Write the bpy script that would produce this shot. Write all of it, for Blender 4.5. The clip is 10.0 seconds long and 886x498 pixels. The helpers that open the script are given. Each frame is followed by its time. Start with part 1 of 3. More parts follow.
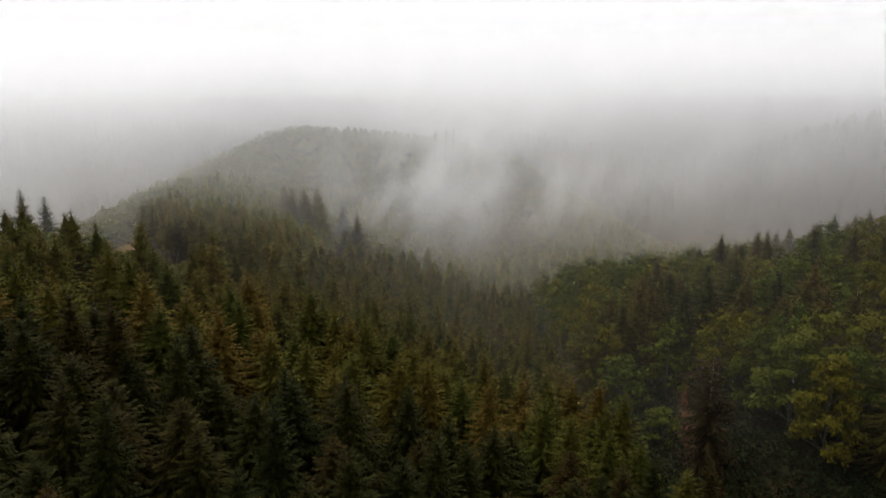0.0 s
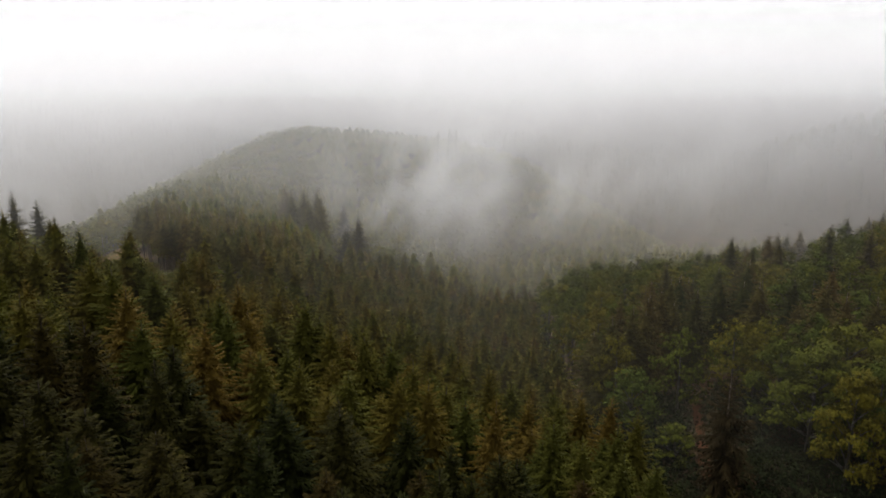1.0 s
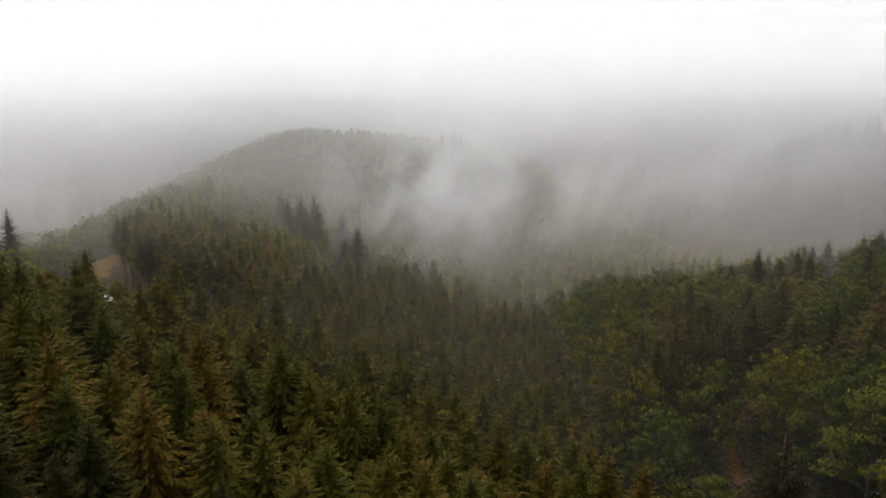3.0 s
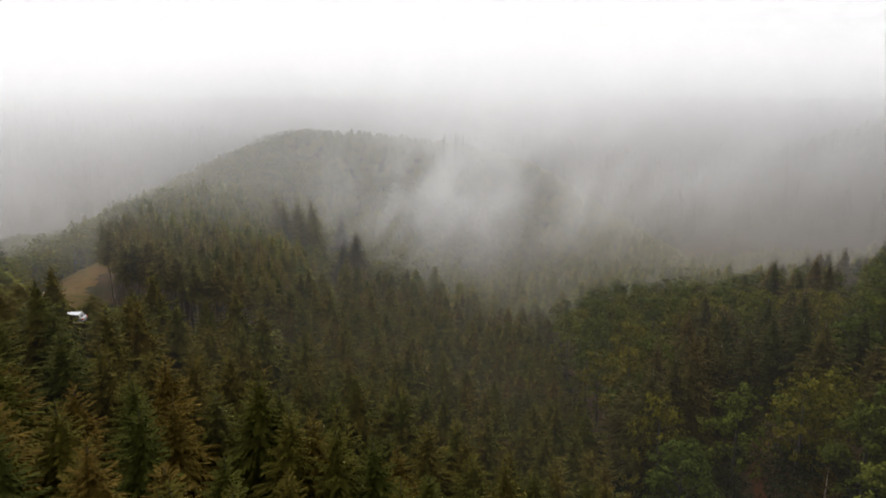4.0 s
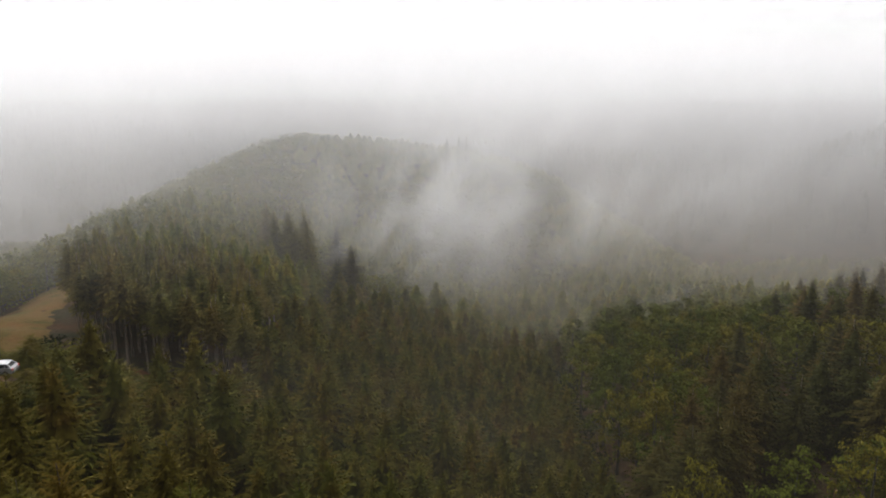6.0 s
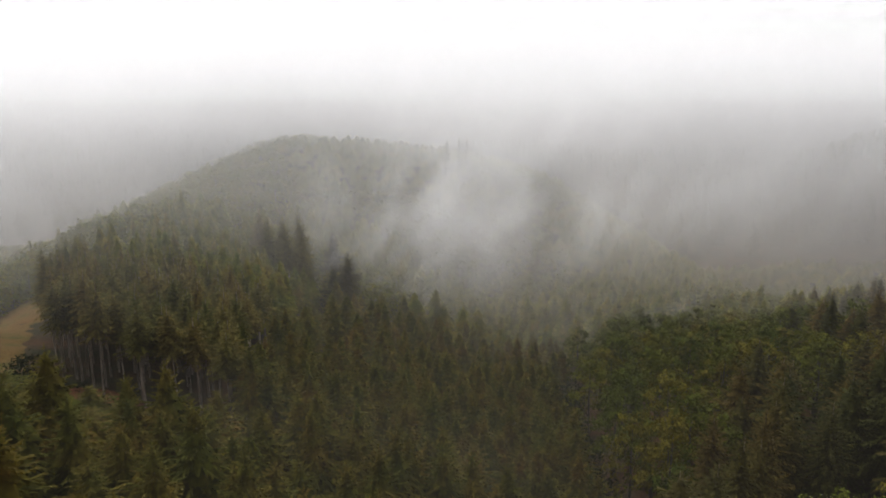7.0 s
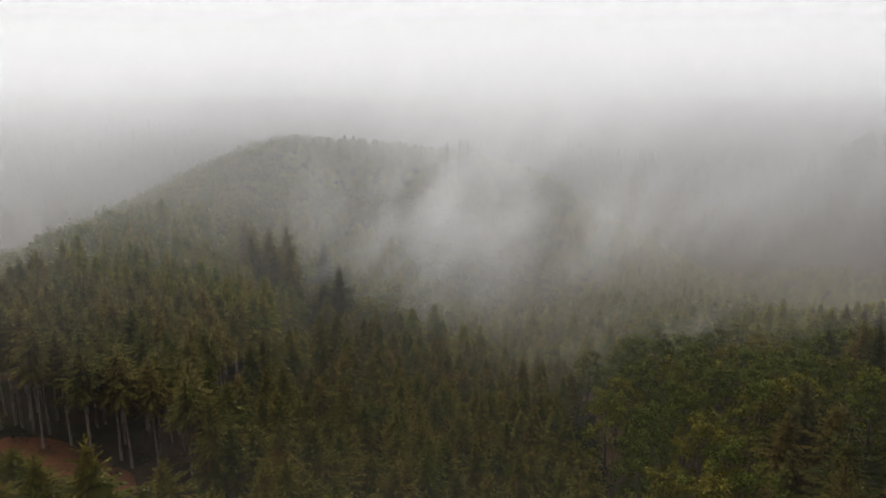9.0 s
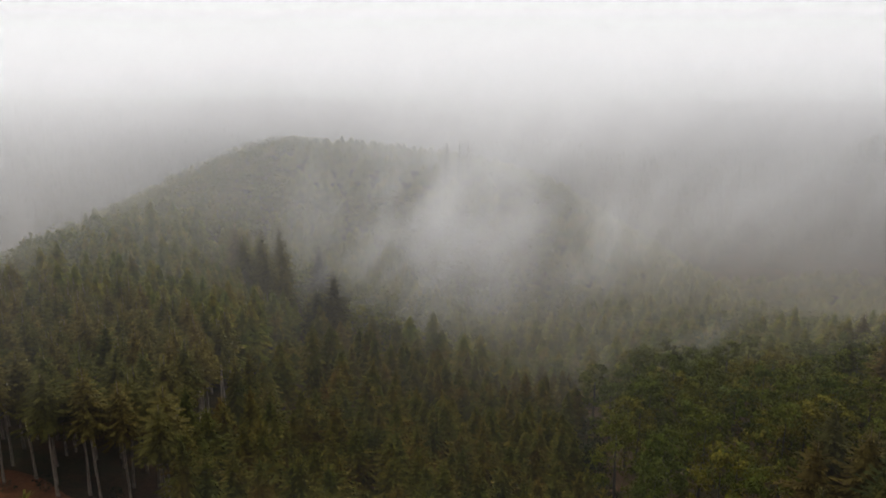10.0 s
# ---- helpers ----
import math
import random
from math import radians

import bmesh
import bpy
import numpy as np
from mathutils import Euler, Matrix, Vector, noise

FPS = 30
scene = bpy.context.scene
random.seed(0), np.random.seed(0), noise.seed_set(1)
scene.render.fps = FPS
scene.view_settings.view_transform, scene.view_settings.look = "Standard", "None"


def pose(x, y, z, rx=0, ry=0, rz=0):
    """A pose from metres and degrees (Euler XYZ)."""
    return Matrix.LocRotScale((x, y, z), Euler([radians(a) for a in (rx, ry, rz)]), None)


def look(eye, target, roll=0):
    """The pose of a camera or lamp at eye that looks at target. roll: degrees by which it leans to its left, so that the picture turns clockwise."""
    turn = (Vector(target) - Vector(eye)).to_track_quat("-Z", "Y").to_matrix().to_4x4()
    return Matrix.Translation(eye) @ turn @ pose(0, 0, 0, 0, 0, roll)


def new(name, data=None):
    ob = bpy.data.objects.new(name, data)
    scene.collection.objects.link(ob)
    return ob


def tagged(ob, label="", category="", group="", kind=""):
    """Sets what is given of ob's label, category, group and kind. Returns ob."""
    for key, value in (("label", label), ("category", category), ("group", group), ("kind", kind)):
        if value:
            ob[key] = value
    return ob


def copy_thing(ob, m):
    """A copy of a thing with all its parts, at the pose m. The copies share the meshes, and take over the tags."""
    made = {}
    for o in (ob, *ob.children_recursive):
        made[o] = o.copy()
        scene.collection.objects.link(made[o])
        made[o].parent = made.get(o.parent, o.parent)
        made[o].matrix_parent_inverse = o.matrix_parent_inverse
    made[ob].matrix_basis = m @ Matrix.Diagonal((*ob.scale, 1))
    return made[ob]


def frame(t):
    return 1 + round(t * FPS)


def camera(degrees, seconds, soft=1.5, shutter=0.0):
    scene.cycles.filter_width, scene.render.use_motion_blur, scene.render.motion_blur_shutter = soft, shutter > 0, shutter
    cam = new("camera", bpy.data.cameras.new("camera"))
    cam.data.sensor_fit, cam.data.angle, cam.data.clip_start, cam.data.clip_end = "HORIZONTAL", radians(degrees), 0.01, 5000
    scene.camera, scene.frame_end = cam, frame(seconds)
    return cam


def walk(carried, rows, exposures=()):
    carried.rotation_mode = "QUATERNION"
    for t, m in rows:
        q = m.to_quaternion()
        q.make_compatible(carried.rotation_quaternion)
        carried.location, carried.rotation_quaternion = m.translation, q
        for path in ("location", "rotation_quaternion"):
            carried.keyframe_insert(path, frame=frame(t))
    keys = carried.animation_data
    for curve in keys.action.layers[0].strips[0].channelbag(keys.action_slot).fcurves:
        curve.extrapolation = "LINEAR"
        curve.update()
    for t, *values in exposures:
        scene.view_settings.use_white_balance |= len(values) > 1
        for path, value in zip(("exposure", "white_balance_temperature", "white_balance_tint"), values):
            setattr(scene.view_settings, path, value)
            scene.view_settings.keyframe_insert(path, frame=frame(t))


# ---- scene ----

# Flight of a camera drone over a misty spruce valley, forward and level.
cam = camera(63.5, 10.0, soft=1.8, shutter=0.4)
METRES, EYE, TILT, LEAN, TURN = 75.0, 75.0, -13.4, 0.0, 0.0
ROWS = [
    (0.0, 0.0, 0.0, 0.0, 0.0, 0.0, -0.0),
    (0.5, 0.0002, 0.0277, 0.0074, 0.04, -0.01, 0.01),
    (1.0, 0.0006, 0.0637, 0.0159, 0.22, -0.0, -0.01),
    (1.5, 0.001, 0.1018, 0.024, 0.34, 0.02, -0.01),
    (2.0, 0.0024, 0.1472, 0.0341, 0.47, 0.0, -0.04),
    (2.5, 0.0029, 0.1924, 0.0431, 0.52, 0.02, -0.08),
    (4.0, 0.0042, 0.3468, 0.0786, 0.74, 0.07, -0.21),
    (4.5, 0.0051, 0.3977, 0.0911, 0.81, 0.1, -0.21),
    (5.0, 0.0068, 0.4524, 0.1056, 0.92, 0.11, -0.24),
    (5.5, 0.0073, 0.5034, 0.1175, 0.98, 0.18, -0.25),
    (7.0, 0.0071, 0.6613, 0.158, 1.02, 0.24, -0.21),
    (7.5, 0.0075, 0.7122, 0.1695, 1.04, 0.28, -0.29),
    (8.0, 0.0072, 0.7661, 0.1822, 1.04, 0.21, -0.34),
    (8.5, 0.0064, 0.8161, 0.1939, 1.03, 0.17, -0.33),
    (9.0, 0.0057, 0.8692, 0.2076, 1.03, 0.1, -0.37),
    (9.5, 0.0057, 0.9187, 0.219, 1.02, 0.15, -0.39),
    (10.0, 0.0053, 0.9726, 0.2316, 1.01, 0.13, -0.44),
]
walk(cam, [(t, pose(0, 0, EYE, TILT, LEAN, TURN) @ pose(METRES * x, METRES * y, METRES * z, 90 + pitch, roll, yaw)) for t, x, y, z, yaw, pitch, roll in ROWS],
     exposures=[(0.0, 0.0), (2.5, 0.01), (4.5, 0.03), (6.2, 0.03), (7.8, -0.04), (8.6, -0.17), (10.0, -0.17)])

# ---- world and light: a bright overcast sky ----
scene.cycles.transparent_max_bounces = 56
world = bpy.data.worlds.new("overcast_sky")
scene.world = world
world.use_nodes = True
wn, wl = world.node_tree.nodes, world.node_tree.links
bg = wn["Background"]
sky = wn.new("ShaderNodeTexSky")
sky.sky_type, sky.sun_disc = "NISHITA", False
sky.sun_elevation, sky.sun_rotation = radians(56), radians(-38)
grey = wn.new("ShaderNodeHueSaturation")
grey.inputs["Saturation"].default_value = 0.12
grey.inputs["Value"].default_value = 0.05
wl.new(sky.outputs["Color"], grey.inputs["Color"])
coord = wn.new("ShaderNodeTexCoord")
split = wn.new("ShaderNodeSeparateXYZ")
wl.new(coord.outputs["Generated"], split.inputs[0])
ramp = wn.new("ShaderNodeValToRGB")
ramp.color_ramp.elements[0].position, ramp.color_ramp.elements[0].color = 0.0, (0.74, 0.745, 0.76, 1)
ramp.color_ramp.elements[1].position, ramp.color_ramp.elements[1].color = 0.8, (2.6, 2.6, 2.6, 1)
for place, tone in ((0.05, (0.95, 0.952, 0.965, 1)), (0.14, (1.3, 1.3, 1.31, 1)), (0.35, (1.9, 1.9, 1.9, 1))):
    ramp.color_ramp.elements.new(place).color = tone
ramp.color_ramp.interpolation = "EASE"
wl.new(split.outputs["Z"], ramp.inputs["Fac"])
deck = wn.new("ShaderNodeMix")
deck.data_type = "RGBA"
deck.inputs["Factor"].default_value = 0.9
wl.new(grey.outputs["Color"], deck.inputs["A"])
wl.new(ramp.outputs["Color"], deck.inputs["B"])
glow = wn.new("ShaderNodeMapRange")
glow.interpolation_type = "SMOOTHSTEP"
for key, value in (("From Min", -0.7), ("From Max", 0.75), ("To Min", 0.26), ("To Max", 1.0)):
    glow.inputs[key].default_value = value
wl.new(split.outputs["Y"], glow.inputs["Value"])
wl.new(deck.outputs["Result"], bg.inputs["Color"])
wl.new(glow.outputs["Result"], bg.inputs["Strength"])

sun_data = bpy.data.lights.new("sun", "SUN")
sun_data.energy, sun_data.angle, sun_data.color = 1.4, radians(16), (1.0, 0.98, 0.94)
sun = new("sun", sun_data)
sun.matrix_world = look((-70, 190, 170), (0, 100, 0))


# ---- materials ----
def nodes_of(name):
    m = bpy.data.materials.new(name)
    m.use_nodes = True
    return m, m.node_tree.nodes, m.node_tree.links, m.node_tree.nodes["Principled BSDF"]


def noise_of(n, l, scale, detail=3.0, vec=None, rough=0.55):
    t = n.new("ShaderNodeTexNoise")
    t.inputs["Scale"].default_value, t.inputs["Detail"].default_value, t.inputs["Roughness"].default_value = scale, detail, rough
    if vec is not None:
        l.new(vec, t.inputs["Vector"])
    return t.outputs["Fac"]


def ramp_of(n, l, fac, stops):
    r = n.new("ShaderNodeValToRGB")
    r.color_ramp.elements[0].position, r.color_ramp.elements[0].color = stops[0][0], (*stops[0][1], 1)
    r.color_ramp.elements[1].position, r.color_ramp.elements[1].color = stops[-1][0], (*stops[-1][1], 1)
    for p, c in stops[1:-1]:
        r.color_ramp.elements.new(p).color = (*c, 1)
    l.new(fac, r.inputs["Fac"])
    return r.outputs["Color"]


def mix_of(n, l, kind, fac, a, b):
    m = n.new("ShaderNodeMix")
    m.data_type, m.blend_type = "RGBA", kind
    for socket, value in ((m.inputs["Factor"], fac), (m.inputs["A"], a), (m.inputs["B"], b)):
        if isinstance(value, (int, float)):
            socket.default_value = value
        elif isinstance(value, tuple):
            socket.default_value = (*value, 1)
        else:
            l.new(value, socket)
    return m.outputs["Result"]


def foliage(name, stops, single, fine=2.2, tree=0.16, rough=0.75, thin=0.0, bold=0.28):
    """Leaves or needles: a hue for each tree, and lighter and darker sprays within it."""
    m, n, l, p = nodes_of(name)
    geo = n.new("ShaderNodeNewGeometry")
    pos = geo.outputs["Position"]
    if single:
        info = n.new("ShaderNodeObjectInfo")
        hue = info.outputs["Random"]
    else:
        spread = n.new("ShaderNodeMapRange")
        spread.inputs["From Min"].default_value, spread.inputs["From Max"].default_value = 0.3, 0.7
        l.new(noise_of(n, l, tree, 2.0, pos, 0.7), spread.inputs["Value"])
        hue = spread.outputs["Result"]
    base = ramp_of(n, l, hue, stops)
    spray = ramp_of(n, l, noise_of(n, l, fine, 3.0, pos), [(0.3, (1 - bold,) * 3), (0.7, (1 + bold,) * 3)])
    leaf = ramp_of(n, l, geo.outputs["Random Per Island"], [(0.0, (1 - bold / 2,) * 3), (1.0, (1 + bold / 2,) * 3)])
    col = mix_of(n, l, "MULTIPLY", 1.0, mix_of(n, l, "MULTIPLY", 1.0, base, spray), leaf)
    l.new(col, p.inputs["Base Color"])
    p.inputs["Roughness"].default_value = rough
    p.inputs["Specular IOR Level"].default_value = 0.04
    if thin:
        through_leaf, both = n.new("ShaderNodeBsdfTranslucent"), n.new("ShaderNodeMixShader")
        l.new(mix_of(n, l, "MULTIPLY", 1.0, col, (1.5, 1.4, 0.6)), through_leaf.inputs["Color"])
        both.inputs[0].default_value = thin
        l.new(p.outputs[0], both.inputs[1])
        l.new(through_leaf.outputs[0], both.inputs[2])
        l.new(both.outputs[0], n["Material Output"].inputs["Surface"])
    return m


# young spruces in two tones: SPRUCE dark near, STAND lightened for haze farther off
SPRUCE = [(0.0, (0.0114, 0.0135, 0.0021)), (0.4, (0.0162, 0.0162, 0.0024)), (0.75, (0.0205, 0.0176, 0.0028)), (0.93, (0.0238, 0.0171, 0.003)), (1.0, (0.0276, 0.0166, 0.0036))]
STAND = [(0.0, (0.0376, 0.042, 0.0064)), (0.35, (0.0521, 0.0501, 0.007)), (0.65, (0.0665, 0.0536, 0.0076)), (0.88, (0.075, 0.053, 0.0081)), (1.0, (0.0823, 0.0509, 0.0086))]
DARK = [(0.0, (0.0258, 0.0292, 0.0066)), (0.5, (0.042, 0.0364, 0.0072)), (1.0, (0.063, 0.0426, 0.0091))]
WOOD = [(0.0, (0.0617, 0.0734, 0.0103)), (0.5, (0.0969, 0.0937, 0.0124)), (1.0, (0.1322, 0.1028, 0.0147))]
TALL = [(0.0, (0.0576, 0.0588, 0.011)), (0.5, (0.0834, 0.0703, 0.0145)), (1.0, (0.1057, 0.0783, 0.0166))]
BEECH = [(0.0, (0.0400, 0.0530, 0.0060)), (0.5, (0.0640, 0.0680, 0.0064)), (0.8, (0.0880, 0.0770, 0.0070)), (1.0, (0.0860, 0.0690, 0.0076))]
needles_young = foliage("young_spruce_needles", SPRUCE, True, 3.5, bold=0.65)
needles_old = foliage("old_spruce_needles", DARK, True, bold=0.4, thin=0.1)
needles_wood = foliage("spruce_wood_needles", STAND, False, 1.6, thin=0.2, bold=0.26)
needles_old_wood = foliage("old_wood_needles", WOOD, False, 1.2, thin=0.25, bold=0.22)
needles_mid = foliage("haze_lightened_needles", STAND, True, 3.0, thin=0.15, bold=0.38)
needles_tall = foliage("tall_spruce_needles", TALL, True, thin=0.25, bold=0.4)
needles_far = foliage("far_spruce_needles", DARK, False)
needles_brown = foliage("browned_needles", [(0.0, (0.017, 0.013, 0.004)), (1.0, (0.022, 0.015, 0.005))], True)
leaves_beech = foliage("beech_leaves", BEECH, True, thin=0.1, bold=0.4)
leaves_wood = foliage("broadleaf_wood_leaves", BEECH, False, 1.4, 0.09, thin=0.3)
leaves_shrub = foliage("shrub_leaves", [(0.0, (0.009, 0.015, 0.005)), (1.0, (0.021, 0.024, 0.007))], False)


def bark_of(name, dark, light):
    m, n, l, p = nodes_of(name)
    geo = n.new("ShaderNodeNewGeometry")
    mp = n.new("ShaderNodeMapping")
    mp.inputs["Scale"].default_value = (3, 3, 0.6)
    l.new(geo.outputs["Position"], mp.inputs["Vector"])
    f = noise_of(n, l, 2.5, 5.0, mp.outputs["Vector"], 0.7)
    l.new(ramp_of(n, l, f, [(0.3, dark), (0.72, light)]), p.inputs["Base Color"])
    b = n.new("ShaderNodeBump")
    b.inputs["Strength"].default_value, b.inputs["Distance"].default_value = 0.6, 0.05
    l.new(f, b.inputs["Height"])
    l.new(b.outputs["Normal"], p.inputs["Normal"])
    p.inputs["Roughness"].default_value = 0.9
    return m


bark_spruce = bark_of("spruce_bark", (0.09, 0.065, 0.05), (0.36, 0.29, 0.24))
bark_young = bark_of("young_spruce_bark", (0.03, 0.022, 0.016), (0.08, 0.062, 0.05))
bark_beech = bark_of("beech_bark", (0.030, 0.026, 0.020), (0.075, 0.068, 0.055))


def soil(name, stops, big, small):
    m, n, l, p = nodes_of(name)
    geo = n.new("ShaderNodeNewGeometry")
    a = noise_of(n, l, big, 4.0, geo.outputs["Position"])
    f = noise_of(n, l, small, 5.0, geo.outputs["Position"], 0.7)
    grain = ramp_of(n, l, f, [(0.25, (0.6, 0.6, 0.6)), (0.75, (1.4, 1.4, 1.4))])
    l.new(mix_of(n, l, "MULTIPLY", 1.0, ramp_of(n, l, a, stops), grain), p.inputs["Base Color"])
    b = n.new("ShaderNodeBump")
    b.inputs["Strength"].default_value, b.inputs["Distance"].default_value = 0.7, 0.15
    l.new(f, b.inputs["Height"])
    l.new(b.outputs["Normal"], p.inputs["Normal"])
    p.inputs["Roughness"].default_value = 0.95
    p.inputs["Specular IOR Level"].default_value = 0.06
    return m


soil_forest = soil("forest_floor", [(0.3, (0.020, 0.022, 0.010)), (0.5, (0.036, 0.024, 0.012)), (0.62, (0.052, 0.026, 0.013)), (0.78, (0.030, 0.032, 0.012))], 0.12, 1.6)
soil_track = soil("red_earth_track", [(0.3, (0.042, 0.016, 0.006)), (0.6, (0.054, 0.021, 0.008)), (0.8, (0.032, 0.020, 0.007))], 0.5, 3.0)
soil_bare = soil("bare_red_earth", [(0.3, (0.10, 0.040, 0.018)), (0.6, (0.13, 0.049, 0.021)), (0.8, (0.06, 0.040, 0.016))], 0.4, 2.5)
soil_meadow = soil("dry_meadow", [(0.3, (0.050, 0.047, 0.012)), (0.5, (0.088, 0.056, 0.017)), (0.7, (0.098, 0.052, 0.018))], 0.22, 2.5)

# ---- the ground: one sheet out to the horizon ----
GX = [-220, -140, -90, -50, -15, 15, 45, 85, 140, 220]
GY = [0, 60, 100, 140, 190, 250, 330, 420, 500]
HEIGHTS = [
    [44, 48, 49, 47, 39, 31, 27, 30, 36, 48],
    [40, 46, 49, 46, 40, 29, 19, 18, 30, 47],
    [37, 44, 42, 43, 32, 18, 26, 20, 30, 46],
    [26, 30, 35, 31, 23, 9, 17, 25, 34, 42],
    [4, 13, 26, 23, 12, 1, 11, 15, 29, 30],
    [-14, 4, 29, 10, 3, -14, -5, -2, 2, 2],
    [-30, 9, 21, 2, -9, -19, -16, -16, -25, -28],
    [-20, 22, 43, 39, 35, 32, 24, 0, -38, -36],
    [-29, 6, 33, 31, 26, 22, 12, -14, -34, -25],
]
STEP = 4.0
FX, FY = np.arange(-220, 220.1, STEP), np.arange(0, 500.1, STEP)
along = np.array([np.interp(FX, GX, row) for row in HEIGHTS])
FINE = np.array([np.interp(FY, GY, along[:, i]) for i in range(len(FX))])
for _ in range(10):
    pad = np.pad(FINE, 1, mode="edge")
    FINE = (pad[:-2, 1:-1] + pad[2:, 1:-1] + pad[1:-1, :-2] + pad[1:-1, 2:] + 2 * pad[1:-1, 1:-1]) / 6


def bump(x, y, cx, cy, sx, sy, h):
    return h * np.exp(-((x - cx) / sx) ** 2 - ((y - cy) / sy) ** 2)


def land(x, y):
    """Height of the ground, for arrays: the near valley, and mountains far round it."""
    x, y = np.asarray(x, float), np.asarray(y, float)
    fx = np.clip((x - FX[0]) / STEP, 0, len(FX) - 1.001)
    fy = np.clip((y - FY[0]) / STEP, 0, len(FY) - 1.001)
    i, j = fx.astype(int), fy.astype(int)
    u, v = fx - i, fy - j
    near = (FINE[i, j] * (1 - u) + FINE[i + 1, j] * u) * (1 - v) + (FINE[i, j + 1] * (1 - u) + FINE[i + 1, j + 1] * u) * v
    far = -38 + bump(x, y, -820, 1150, 420, 300, 80) + bump(x, y, 420, 580, 175, 170, 80) + bump(x, y, 60, 740, 140, 110, 44)
    far = far + bump(x, y, 0, -900, 900, 500, 80) + bump(x, y, 300, 1900, 900, 500, 60)
    out = np.hypot(np.maximum(np.abs(x) - 220, 0), np.maximum(np.maximum(-y, y - 500), 0))
    w = np.clip(1 - out / 140.0, 0, 1)
    w = w * w * (3 - 2 * w)
    near = near + bump(x, y, -52, 117, 14, 13, 5.2)
    rough = 0.5 * np.sin(x * 0.21 + 1.3 * np.sin(y * 0.13)) * np.sin(y * 0.19 + x * 0.05)
    return near * w + far * (1 - w) + rough


def high(x, y):
    return float(land(x, y))


def tri_mesh(name, verts, tris, mats=(), which=None):
    me = bpy.data.meshes.new(name)
    verts, tris = np.asarray(verts, np.float32), np.asarray(tris, np.int32)
    me.vertices.add(len(verts))
    me.vertices.foreach_set("co", verts.ravel())
    me.loops.add(3 * len(tris))
    me.loops.foreach_set("vertex_index", tris.ravel())
    me.polygons.add(len(tris))
    me.polygons.foreach_set("loop_start", np.arange(0, 3 * len(tris), 3, dtype=np.int32))
    for m in mats:
        me.materials.append(m)
    if which is not None:
        me.polygons.foreach_set("material_index", np.asarray(which, np.int32))
    me.update(calc_edges=True)
    return me


def sheet(xs, ys, zs=None):
    """Vertices and triangles of a grid over the ground."""
    gx, gy = np.meshgrid(xs, ys)
    gz = land(gx, gy) if zs is None else zs
    nx, ny = len(xs), len(ys)
    idx = np.arange(nx * ny).reshape(ny, nx)
    a, b, c, d = idx[:-1, :-1].ravel(), idx[:-1, 1:].ravel(), idx[1:, 1:].ravel(), idx[1:, :-1].ravel()
    return np.stack([gx.ravel(), gy.ravel(), gz.ravel()], 1), np.concatenate([np.stack([a, b, c], 1), np.stack([a, c, d], 1)])


far_out = [500, 650, 850, 1150, 1600, 2300, 3300, 4500]
gxs = sorted([-v for v in far_out] + list(np.arange(-400, 401, 8.0)) + far_out)
gys = [-3500, -2000, -1100, -600, -300, -150, -80] + list(np.arange(-40, 560, 6.0)) + list(np.arange(560, 1000, 20.0)) + [1100, 1250, 1450, 1700, 2100, 2800, 4600]
ground_me = tri_mesh("ground", *sheet(gxs, gys), [soil_forest])
ground_me.shade_smooth()
ground = tagged(new("ground", ground_me), "dark forest floor of needles, litter and low growth", "ground", kind="structure")


def ribbon(name, line, wide, material, lift, label, category):
    """A worn strip laid along the ground."""
    pts = [Vector((*p, 0)) for p in line]
    dense = []
    for a, b in zip(pts[:-1], pts[1:]):
        steps = max(2, int((b - a).length / 1.5))
        dense += [(a.lerp(b, k / steps), (b - a).normalized()) for k in range(steps)]
    dense.append((pts[-1], (pts[-1] - pts[-2]).normalized()))
    cols, verts = 9, []
    for k, (p, d) in enumerate(dense):
        side = Vector((d.y, -d.x, 0))
        ends = min(1.0, 0.35 + 0.22 * min(k, len(dense) - 1 - k))
        half = wide * ends * (0.85 + 0.3 * noise.noise((p.x * 0.25, p.y * 0.25, 3.1)))
        for c in range(cols):
            s = 2 * c / (cols - 1) - 1
            q = p + side * (half * s)
            rut = -0.10 * math.exp(-((abs(s) - 0.5) / 0.16) ** 2)
            verts.append((q.x, q.y, high(q.x, q.y) + lift * (1 - abs(s) ** 4) - 0.03 + rut))
    idx = np.arange(len(verts)).reshape(-1, cols)
    a, b, c, d = idx[:-1, :-1].ravel(), idx[:-1, 1:].ravel(), idx[1:, 1:].ravel(), idx[1:, :-1].ravel()
    me = tri_mesh(name, verts, np.concatenate([np.stack([a, b, c], 1), np.stack([a, c, d], 1)]), [material])
    me.shade_smooth()
    return tagged(new(name, me), label, category, kind="structure")


MEADOW = [(-66, 136), (-72, 148), (-79, 162), (-87, 175), (-93, 187), (-97, 200), (-99, 215), (-100, 230)]
TRACK = [(34, 84), (36, 95), (39.5, 107), (43, 118), (50, 130)]
ribbon("meadow", MEADOW, 8.5, soil_meadow, 0.35, "strip of dry ochre grass and bare earth between the trees", "meadow")
EARTH = [(-57, 144), (-50, 142), (-43, 139), (-37, 135)]
OPENING = [(-27, 179), (-25, 187), (-23.5, 195)]
ribbon("bare_earth", OPENING, 2.2, soil_bare, 0.25, "reddish earth opening between young spruces", "bare earth")
ribbon("bare_earth", [(x, y + 5) for x, y in EARTH], 5.0, soil_bare, 0.25, "reddish bare earth at the foot of tall spruces", "bare earth")
ribbon("dirt_track", TRACK, 0.95, soil_track, 0.22, "reddish bare earth forest track running uphill between trees", "track")


